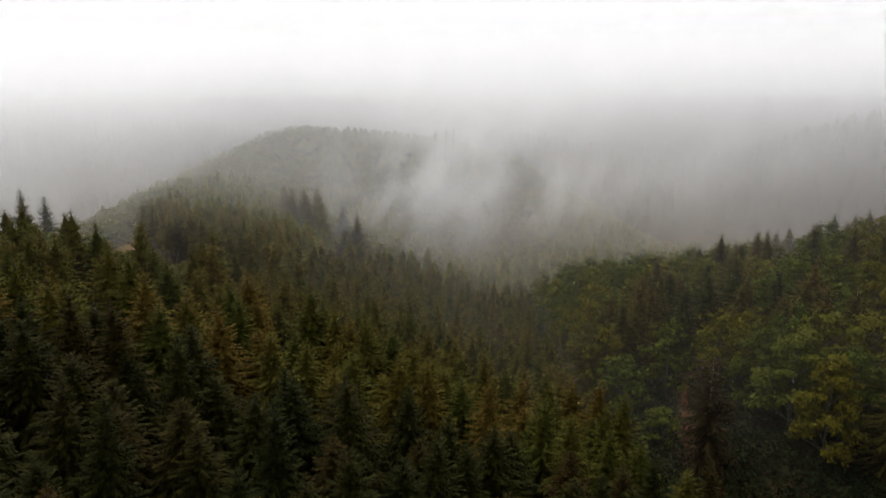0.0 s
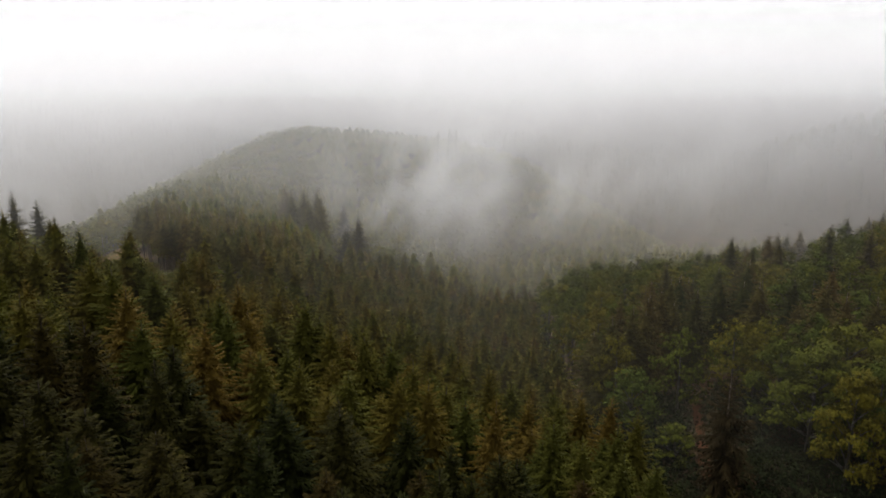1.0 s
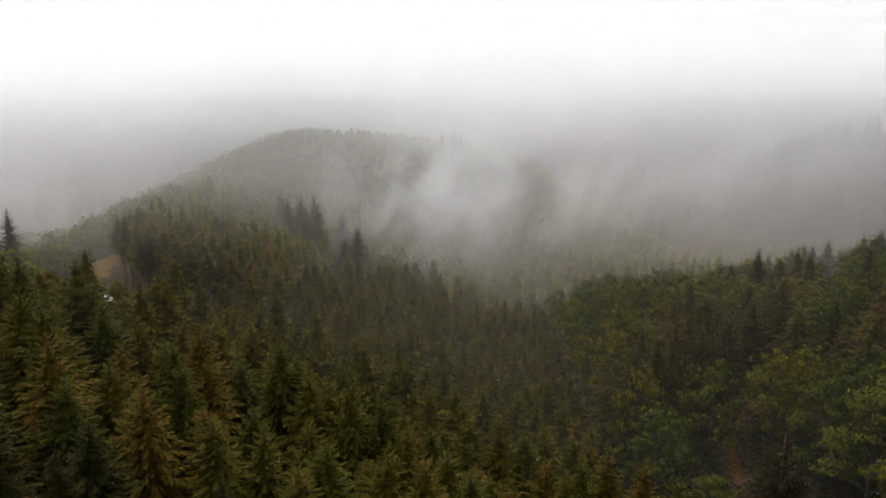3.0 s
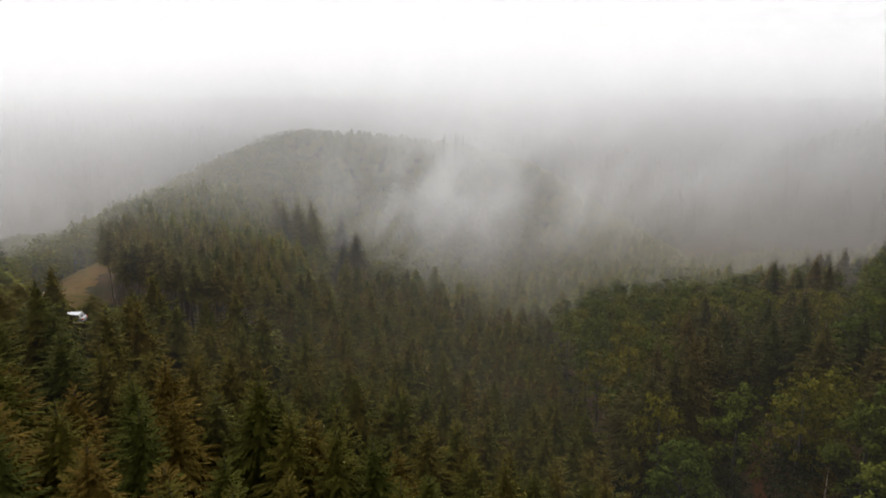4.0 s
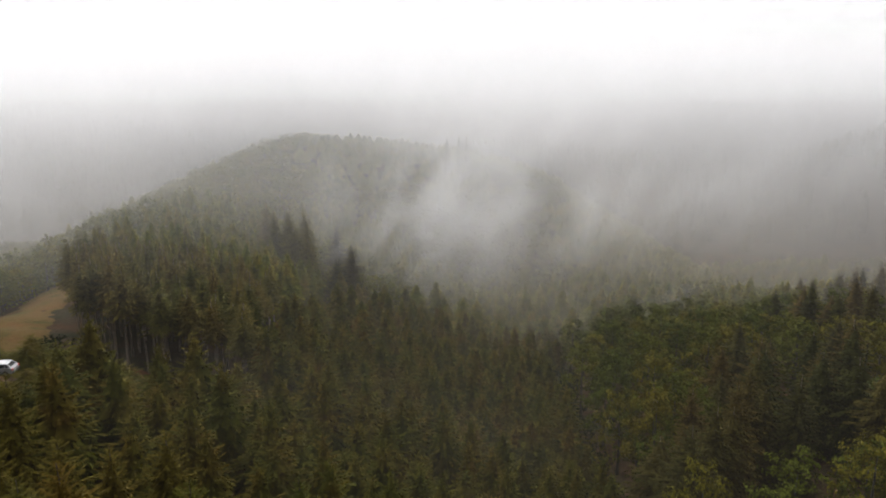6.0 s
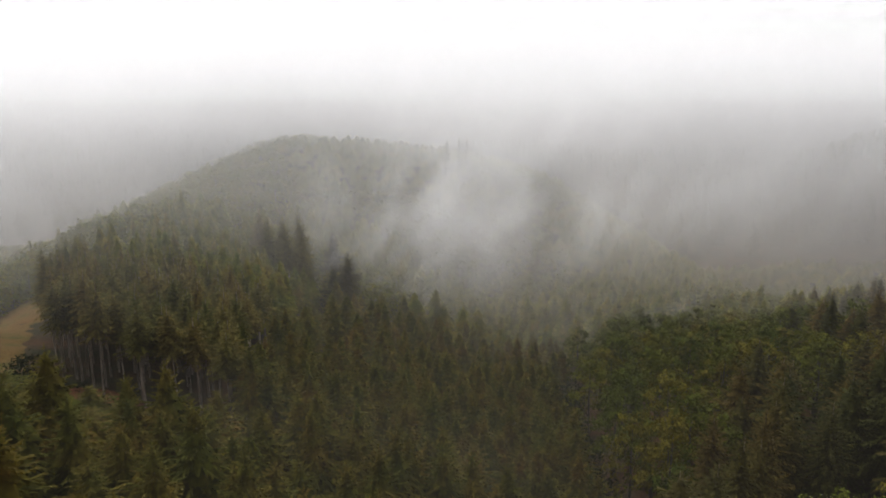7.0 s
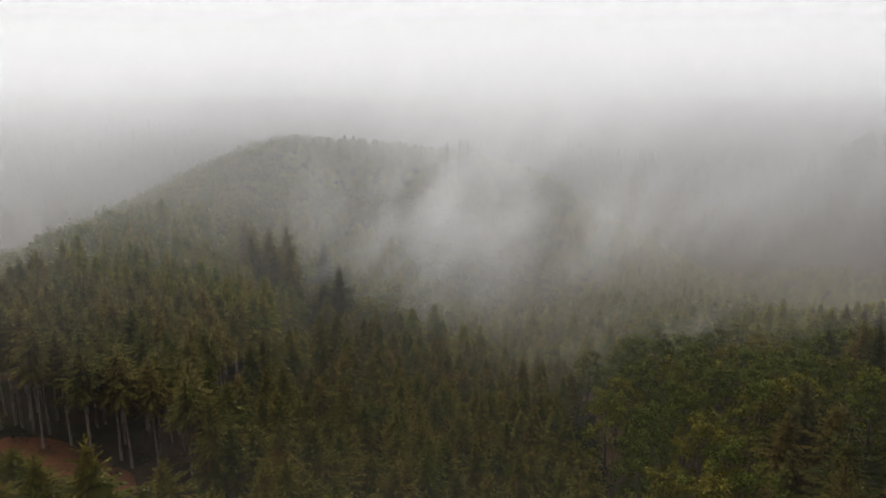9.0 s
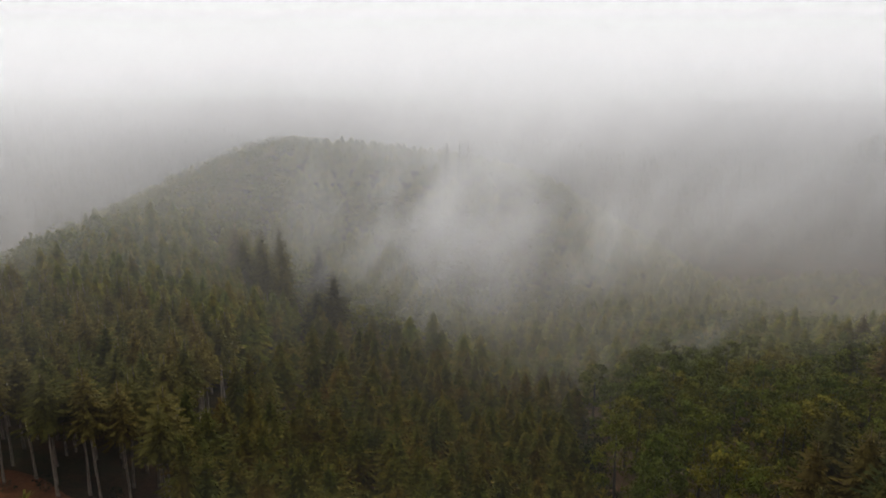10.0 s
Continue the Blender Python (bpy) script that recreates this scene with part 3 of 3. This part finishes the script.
mid_spruce = [(unit(together(spruce_crown(rng, 14.0, 3.3, 0.16, 13, 7, 2, 0.3, 0.7, 2.4), skirt_crown(rng, 13.7, 2.6, 0.16, 9, 8, 2.5)), 14.0), unit(stem(13.5, 0.15, 0, 4, 2), 14.0)) for k in range(6)]
close_models = [(unit(together(spruce_crown(rng, 14.0, 3.5, 0.16, 18, 12, 4, 0.32, 0.34, 2.3), skirt_crown(rng, 13.4, 2.2, 0.16, 11, 8, 2.6)), 14.0), unit(stem(13.5, 0.15, 0, 5, 3), 14.0)) for k in range(8)]
far_spruce = [(unit(together(spruce_crown(rng, 18.0, 4.2, 0.25, 12, 7, 2, 0.3, 0.62, 2.3), skirt_crown(rng, 17.7, 3.3, 0.22, 10, 8, 2.5)), 18.0), unit(stem(17.5, 0.2, 0, 4, 1), 18.0)) for k in range(6)]
far_leaf = []
for k in range(5):
    trunk, crown, limbs = beech_parts(rng, 15.0, 5.0, 70, 4, 1.0)
    far_leaf.append((unit(crown, 15.0), unit(stem(12, 0.2, 0, 4, 1), 15.0)))
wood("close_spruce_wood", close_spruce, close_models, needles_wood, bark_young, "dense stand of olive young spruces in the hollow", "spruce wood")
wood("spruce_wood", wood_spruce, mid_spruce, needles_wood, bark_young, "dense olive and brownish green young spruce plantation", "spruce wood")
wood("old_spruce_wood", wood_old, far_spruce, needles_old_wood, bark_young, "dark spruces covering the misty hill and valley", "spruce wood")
wood("broadleaf_wood", wood_leaf, far_leaf, leaves_wood, bark_beech, "pale green broadleaf trees on the misty hillside", "broadleaf wood")

for x, y, r in cells(-90, -26, 128, 149, 3.4, 21):
    if near_line(x, y, MEADOW) > 4.0 and near_line(x, y, EARTH) > 3.0 and x < -27 and r.random() < 0.55:
        shrubs.append((x, y, r.uniform(0.8, 2.2), r.uniform(0.3, 0.5), r.uniform(0, 360)))
bush = []
for k in range(4):
    trunk, crown, limbs = beech_parts(rng, 4.0, 3.2, 26, 5, 0.62, 0.05)
    bush.append((unit(crown, 4.0), unit(stem(3, 0.05, 0, 4, 1), 4.0)))
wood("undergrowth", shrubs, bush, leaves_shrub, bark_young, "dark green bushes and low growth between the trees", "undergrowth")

# woods on the mountains far off
ridge_rows = []
for x, y, r in cells(-900, 700, 492, 1150, 19.0, 9):
    if y < 540 and x < 120:
        continue
    if abs(x) < 0.66 * y + 20 and (x > 130 or x < -250 or (abs(x - 40) < 170 and y < 800)):
        ridge_rows.append((x, y, r.uniform(15, 24), r.uniform(1.2, 1.9), r.uniform(0, 360)))
distant = [(unit(skirt_crown(rng, 18.0, 3.0, 0.05, 5, 5, 2.6), 18.0), unit(stem(17, 0.2, 0, 3, 1), 18.0)) for k in range(4)]
wood("outer_spruce_wood", round_about, distant, needles_wood, bark_young, "young spruce plantation going on round the stand", "spruce wood")
wood("distant_wood", ridge_rows, distant, needles_far, bark_spruce, "far mountain woods fading into low cloud", "distant wood")

for proto in young + young_fine + old + full + full_far + beech + beech_far:
    drop(proto)


# ---- mist: thin curtains of drifting white vapour hanging in the valley ----
def mist_material(name, even, low, high_z, rise, puffs, white=0.8, most=0.24, fade=(500, 600), thin_out=0.0, torn=True, dull=None, pale_z=84.0):
    m, n, l, p = nodes_of(name)
    n.remove(p)
    out = n["Material Output"]
    geo = n.new("ShaderNodeNewGeometry")
    xyz = n.new("ShaderNodeSeparateXYZ")
    l.new(geo.outputs["Position"], xyz.inputs[0])

    def calc(op, a, b):
        c = n.new("ShaderNodeMath")
        c.operation = op
        for s, v in zip(c.inputs, (a, b)):
            if isinstance(v, (int, float)):
                s.default_value = v
            else:
                l.new(v, s)
        return c.outputs[0]

    def smooth(v, a, b, lo=0.0, hi=1.0):
        c = n.new("ShaderNodeMapRange")
        c.interpolation_type = "SMOOTHSTEP"
        l.new(v, c.inputs["Value"])
        for key, value in (("From Min", a), ("From Max", b), ("To Min", lo), ("To Max", hi)):
            c.inputs[key].default_value = value
        return c.outputs["Result"]
    mp = n.new("ShaderNodeMapping")
    mp.inputs["Location"].default_value = (13.7, 0.0, 3.3)
    mp.inputs["Rotation"].default_value = (0, radians(-32), 0)
    stretch = n.new("ShaderNodeMapping")
    stretch.inputs["Scale"].default_value = (1.0, 0.12, 0.45)
    l.new(geo.outputs["Position"], mp.inputs["Vector"])
    l.new(mp.outputs["Vector"], stretch.inputs["Vector"])
    drift = noise_of(n, l, 0.055, 6.0, stretch.outputs["Vector"], 0.55)
    curl = noise_of(n, l, 0.14, 5.0, stretch.outputs["Vector"], 0.6)
    shred = calc("ADD", calc("MULTIPLY", drift, 0.7), calc("MULTIPLY", curl, 0.3))
    wisps = smooth(shred, 0.39, 0.62, 0.12, 1.0) if torn else smooth(drift, 0.3, 0.7, 0.75, 1.25)
    broad = smooth(noise_of(n, l, 0.012, 3.0, geo.outputs["Position"]), 0.3, 0.7, 0.6, 1.4)
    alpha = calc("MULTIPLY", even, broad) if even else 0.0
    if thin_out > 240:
        # the even veil thins by bearing from the flight's start, to both sides
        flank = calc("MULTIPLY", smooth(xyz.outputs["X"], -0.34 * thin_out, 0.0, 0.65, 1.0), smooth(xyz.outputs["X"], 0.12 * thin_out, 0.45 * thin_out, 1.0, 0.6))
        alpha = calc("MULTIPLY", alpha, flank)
    if rise:
        billow = noise_of(n, l, 0.018, 3.0, geo.outputs["Position"])
        ragged = calc("ADD", xyz.outputs["Z"], calc("MULTIPLY", calc("SUBTRACT", billow, 0.5), 50.0))
        alpha = calc("ADD", alpha, smooth(ragged, low, high_z, 0.0, rise))
    for cx, cz, sx, sz, amount in puffs:
        dx = calc("DIVIDE", calc("SUBTRACT", xyz.outputs["X"], cx), sx)
        dz = calc("DIVIDE", calc("SUBTRACT", xyz.outputs["Z"], cz), sz)
        far = calc("SQRT", calc("ADD", calc("MULTIPLY", dx, dx), calc("MULTIPLY", dz, dz)), 0)
        alpha = calc("ADD", alpha, calc("MULTIPLY", smooth(far, 0.1, 1.0, amount, 0.0), wisps))
    alpha = calc("MULTIPLY", calc("MINIMUM", alpha, most), smooth(xyz.outputs["Z"], fade[0], fade[1], 1.0, 0.0))
    veil, nv = n.new("ShaderNodeBsdfTranslucent"), n.new("ShaderNodeCombineXYZ")
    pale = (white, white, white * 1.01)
    # shade painted into the mist: dull low down, paler high up and far left
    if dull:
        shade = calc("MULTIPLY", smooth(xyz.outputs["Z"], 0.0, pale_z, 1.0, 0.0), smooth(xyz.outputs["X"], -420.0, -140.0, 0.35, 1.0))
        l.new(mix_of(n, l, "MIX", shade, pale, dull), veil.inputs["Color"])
    else:
        veil.inputs["Color"].default_value = (*pale, 1)
    nv.inputs["Y"].default_value, nv.inputs["Z"].default_value = -0.45, -0.9
    l.new(nv.outputs[0], veil.inputs["Normal"])
    clear, mix = n.new("ShaderNodeBsdfTransparent"), n.new("ShaderNodeMixShader")
    l.new(alpha, mix.inputs[0])
    l.new(clear.outputs[0], mix.inputs[1])
    l.new(veil.outputs[0], mix.inputs[2])
    l.new(mix.outputs[0], out.inputs["Surface"])
    return m


def mist_patch(y, x0, x1, z0, z1, amount, seed, torn=True, dull=None, white=0.58):
    """A single drifting wisp, thinning out towards its edges."""
    cx, cz, sx, sz = (x0 + x1) / 2, (z0 + z1) / 2, (x1 - x0) / 2, (z1 - z0) / 2
    gu, gv = np.meshgrid(np.linspace(-1, 1, 25), np.linspace(-1, 1, 15))
    x, z = cx + gu * sx * np.sqrt(1 - gv ** 2 / 2), cz + gv * sz * np.sqrt(1 - gu ** 2 / 2)
    yy = y + 4 * np.sin(x * 0.05 + seed) + 3 * np.sin(z * 0.07 + 2 * seed)
    idx = np.arange(gu.size).reshape(gu.shape)
    a, b, c, d = idx[:-1, :-1].ravel(), idx[:-1, 1:].ravel(), idx[1:, 1:].ravel(), idx[1:, :-1].ravel()
    me = tri_mesh("mist", np.stack([x.ravel(), yy.ravel(), z.ravel()], 1), np.concatenate([np.stack([a, b, c], 1), np.stack([a, c, d], 1)]),
                  [mist_material("mist", 0.0, 0, 1, 0.0, [(cx, cz, sx * 0.98, sz * 0.98, amount)], white, 0.235, torn=torn, dull=dull)])
    me.shade_smooth()
    return tagged(new("mist", me), "wisp of white mist rising from the valley woods", "mist", "mist banks", "stuff")


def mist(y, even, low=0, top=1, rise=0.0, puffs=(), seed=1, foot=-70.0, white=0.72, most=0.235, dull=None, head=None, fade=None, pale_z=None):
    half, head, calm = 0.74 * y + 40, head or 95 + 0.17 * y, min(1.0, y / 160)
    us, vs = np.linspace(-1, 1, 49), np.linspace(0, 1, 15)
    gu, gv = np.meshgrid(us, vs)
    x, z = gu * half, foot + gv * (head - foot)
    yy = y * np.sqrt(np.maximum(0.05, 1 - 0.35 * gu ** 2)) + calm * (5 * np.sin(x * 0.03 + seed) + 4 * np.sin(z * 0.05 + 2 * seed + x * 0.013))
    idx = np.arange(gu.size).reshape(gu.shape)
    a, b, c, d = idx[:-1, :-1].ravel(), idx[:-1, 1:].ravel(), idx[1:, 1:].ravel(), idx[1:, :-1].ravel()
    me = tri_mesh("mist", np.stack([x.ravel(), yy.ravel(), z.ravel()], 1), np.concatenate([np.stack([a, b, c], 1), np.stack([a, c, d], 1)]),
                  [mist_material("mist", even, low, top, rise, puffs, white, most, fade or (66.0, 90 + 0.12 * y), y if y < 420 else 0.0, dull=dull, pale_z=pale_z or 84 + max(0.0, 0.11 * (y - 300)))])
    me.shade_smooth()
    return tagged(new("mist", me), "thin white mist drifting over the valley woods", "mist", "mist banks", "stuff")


VALLEY, DISTANT = (0.35, 0.317, 0.272), (0.115, 0.113, 0.121)     # valley air and far air under the cloud, their shade put into the colour
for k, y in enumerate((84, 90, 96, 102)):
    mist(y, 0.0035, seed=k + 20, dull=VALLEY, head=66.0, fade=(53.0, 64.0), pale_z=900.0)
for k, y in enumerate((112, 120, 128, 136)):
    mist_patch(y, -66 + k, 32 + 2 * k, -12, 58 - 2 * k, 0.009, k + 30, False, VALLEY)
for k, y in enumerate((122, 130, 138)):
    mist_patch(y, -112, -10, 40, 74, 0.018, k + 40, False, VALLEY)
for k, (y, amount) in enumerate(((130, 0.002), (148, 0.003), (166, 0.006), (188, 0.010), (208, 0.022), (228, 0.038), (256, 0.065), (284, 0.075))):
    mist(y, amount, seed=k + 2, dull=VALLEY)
mist_patch(246, 5, 125, -18, 28, 0.12, 4)
mist_patch(262, -60, 34, -6, 52, 0.2, 15)
mist_patch(268, -63, 48, 0, 66, 0.235, 5)
mist_patch(274, -30, 84, -6, 50, 0.16, 18)
mist_patch(280, -45, 80, 4, 66, 0.2, 7)
mist_patch(287, -14, 118, 6, 62, 0.16, 16)
mist_patch(294, -70, 70, 8, 70, 0.2, 6)
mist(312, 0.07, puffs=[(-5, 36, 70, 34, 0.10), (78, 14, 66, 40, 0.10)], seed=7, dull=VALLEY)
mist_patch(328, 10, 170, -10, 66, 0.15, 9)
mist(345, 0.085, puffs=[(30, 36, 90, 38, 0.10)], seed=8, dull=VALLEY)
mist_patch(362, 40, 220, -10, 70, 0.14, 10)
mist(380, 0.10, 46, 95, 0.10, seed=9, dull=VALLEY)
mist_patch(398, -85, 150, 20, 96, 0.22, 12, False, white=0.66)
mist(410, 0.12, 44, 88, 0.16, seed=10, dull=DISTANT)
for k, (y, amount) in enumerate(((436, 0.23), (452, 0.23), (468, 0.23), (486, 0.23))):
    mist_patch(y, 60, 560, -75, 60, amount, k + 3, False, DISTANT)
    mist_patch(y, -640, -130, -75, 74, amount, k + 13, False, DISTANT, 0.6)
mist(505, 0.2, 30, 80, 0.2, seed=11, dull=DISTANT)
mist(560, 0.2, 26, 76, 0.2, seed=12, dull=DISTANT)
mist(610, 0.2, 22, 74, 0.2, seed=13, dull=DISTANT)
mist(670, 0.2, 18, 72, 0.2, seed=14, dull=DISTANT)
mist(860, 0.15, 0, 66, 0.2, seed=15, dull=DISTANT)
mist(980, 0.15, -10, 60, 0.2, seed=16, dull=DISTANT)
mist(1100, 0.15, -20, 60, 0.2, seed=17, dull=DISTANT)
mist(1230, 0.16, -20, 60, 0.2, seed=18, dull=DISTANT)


# ---- a parked car at the edge of the meadow ----
def plain(name, colour, rough, metal=0.0, coat=0.0):
    m, n, l, p = nodes_of(name)
    f = noise_of(n, l, 6.0, 4.0, n.new("ShaderNodeTexCoord").outputs["Object"])
    l.new(ramp_of(n, l, f, [(0.3, tuple(c * 0.85 for c in colour)), (0.7, colour)]), p.inputs["Base Color"])
    p.inputs["Roughness"].default_value, p.inputs["Metallic"].default_value, p.inputs["Coat Weight"].default_value = rough, metal, coat
    return m


paint = plain("silver_car_paint", (0.36, 0.36, 0.37), 0.35, 0.3, 0.6)
glass = plain("dark_car_glass", (0.02, 0.022, 0.025), 0.08)
rubber = plain("tyre_rubber", (0.025, 0.025, 0.025), 0.9)
alloy = plain("wheel_alloy", (0.5, 0.5, 0.5), 0.35, 0.9)
red_lens = plain("red_lamp_lens", (0.5, 0.02, 0.015), 0.15)
clear_lens = plain("clear_lamp_lens", (0.75, 0.75, 0.75), 0.12)
trim = plain("black_plastic_trim", (0.03, 0.03, 0.03), 0.6)


def part(name, bm, material, parent, label=""):
    me = bpy.data.meshes.new(name)
    bm.to_mesh(me)
    bm.free()
    me.materials.append(material)
    ob = new(name, me)
    ob.parent = parent
    return tagged(ob, label)


def slab(outline, y0, y1, bevel=0.05, taper=1.0, z_from=0.0, z_to=1.0):
    """A side outline in x and z drawn out across y, narrowing upwards, with rounded edges."""
    bm = bmesh.new()
    loops = []
    for y in (y0, y1):
        loops.append([bm.verts.new((x, y * (1 - (1 - taper) * min(1, max(0, (z - z_from) / (z_to - z_from)))), z)) for x, z in outline])
    bm.faces.new(loops[0])
    bm.faces.new(list(reversed(loops[1])))
    count = len(outline)
    for k in range(count):
        bm.faces.new((loops[0][k], loops[1][k], loops[1][(k + 1) % count], loops[0][(k + 1) % count]))
    bmesh.ops.recalc_face_normals(bm, faces=bm.faces)
    if bevel:
        bmesh.ops.bevel(bm, geom=list(bm.edges), offset=bevel, segments=2, affect="EDGES", profile=0.6)
    return bm


def disc(x, y, z, r, wide, bevel=0.02):
    bm = bmesh.new()
    m = pose(x, y, z, 90, 0, 0)
    bmesh.ops.create_cone(bm, cap_ends=True, segments=24, radius1=r, radius2=r, depth=wide, matrix=m)
    rims = [e for e in bm.edges if len(e.link_faces) == 2 and any(len(f.verts) > 4 for f in e.link_faces)]
    bmesh.ops.bevel(bm, geom=rims, offset=bevel, segments=2, affect="EDGES")
    return bm


def build_car(m):
    """A small estate car, nose towards -x."""
    car = new("car")
    body = [(-2.1, 0.32), (-2.16, 0.55), (-2.05, 0.74), (-1.15, 0.92), (-0.4, 0.96), (1.95, 0.98), (2.12, 0.9), (2.16, 0.5), (2.08, 0.32),
            (1.68, 0.3), (1.58, 0.52), (1.35, 0.64), (1.12, 0.52), (1.02, 0.28), (-0.98, 0.28), (-1.08, 0.52), (-1.31, 0.64), (-1.54, 0.52), (-1.64, 0.3)]
    shell = part("body", slab(body, -0.88, 0.88, 0.045, 0.95, 0.5, 1.0), paint, car, "silver grey painted body")
    cabin = [(-1.0, 0.93), (-0.25, 1.42), (0.2, 1.47), (1.55, 1.45), (1.98, 1.0), (1.9, 0.94)]
    part("roof", slab(cabin, -0.80, 0.80, 0.05, 0.84, 0.95, 1.47), paint, car, "silver grey painted roof and pillars")
    for side in (-1, 1):
        for x0, x1, x2, x3 in ((-0.62, -0.08, 0.42, 0.42), (0.5, 0.5, 1.32, 1.32), (1.4, 1.4, 1.52, 1.76)):
            pane = [(x0, 1.0), (x1, 1.36), (x2, 1.38), (x3, 1.0)]
            y = side * 0.80
            bm = bmesh.new()
            vs = [bm.verts.new((x, y * (1 - 0.16 * (z - 0.95) / 0.52) + side * 0.006, z)) for x, z in pane]
            back = [bm.verts.new((v.co.x, v.co.y - side * 0.02, v.co.z)) for v in vs]
            bm.faces.new(vs)
            bm.faces.new(list(reversed(back)))
            for k in range(4):
                bm.faces.new((vs[k], vs[(k + 1) % 4], back[(k + 1) % 4], back[k]))
            bmesh.ops.recalc_face_normals(bm, faces=bm.faces)
            part("side_window", bm, glass, car, "dark tinted side window")
        part("tail_light", slab([(2.05, 0.72), (2.1, 0.93), (2.18, 0.9), (2.185, 0.7)], side * 0.62, side * 0.86, 0.015), red_lens, car, "red tail light")
        part("headlight", slab([(-2.08, 0.6), (-2.07, 0.74), (-1.9, 0.79), (-1.92, 0.62)], side * 0.5, side * 0.85, 0.015), clear_lens, car, "clear headlight")
        part("wing_mirror", slab([(-0.62, 1.0), (-0.6, 1.14), (-0.45, 1.15), (-0.44, 1.0)], side * 0.86, side * 1.02, 0.02), paint, car)
        part("side_strip", slab([(-0.95, 0.5), (-0.95, 0.56), (0.98, 0.56), (0.98, 0.5)], side * 0.865, side * 0.895, 0.006), trim, car, "black plastic strip")
        for x in (-1.31, 1.35):
            wheel = part("wheel", disc(x, side * 0.78, 0.31, 0.31, 0.2, 0.03), rubber, car, "black tyre")
            part("rim", disc(x, side * 0.875, 0.31, 0.2, 0.03, 0.008), alloy, wheel, "grey alloy rim")
    part("windscreen", slab([(-0.93, 1.0), (-0.9, 1.015), (-0.3, 1.405), (-0.32, 1.38)], -0.66, 0.66, 0.0), glass, car, "dark windscreen")
    part("rear_window", slab([(1.63, 1.4), (1.645, 1.41), (1.94, 1.08), (1.92, 1.07)], -0.6, 0.6, 0.0), glass, car, "dark rear window")
    part("bumper", slab([(2.1, 0.34), (2.2, 0.38), (2.22, 0.56), (2.12, 0.6)], -0.84, 0.84, 0.02), trim, car, "dark rear bumper")
    car.matrix_world = m
    return tagged(car, "silver grey estate car parked on rise behind spruces", "car")


CAR = (-51, 117)
build_car(pose(CAR[0], CAR[1], high(*CAR) + 0.12, 0, 0, 8))
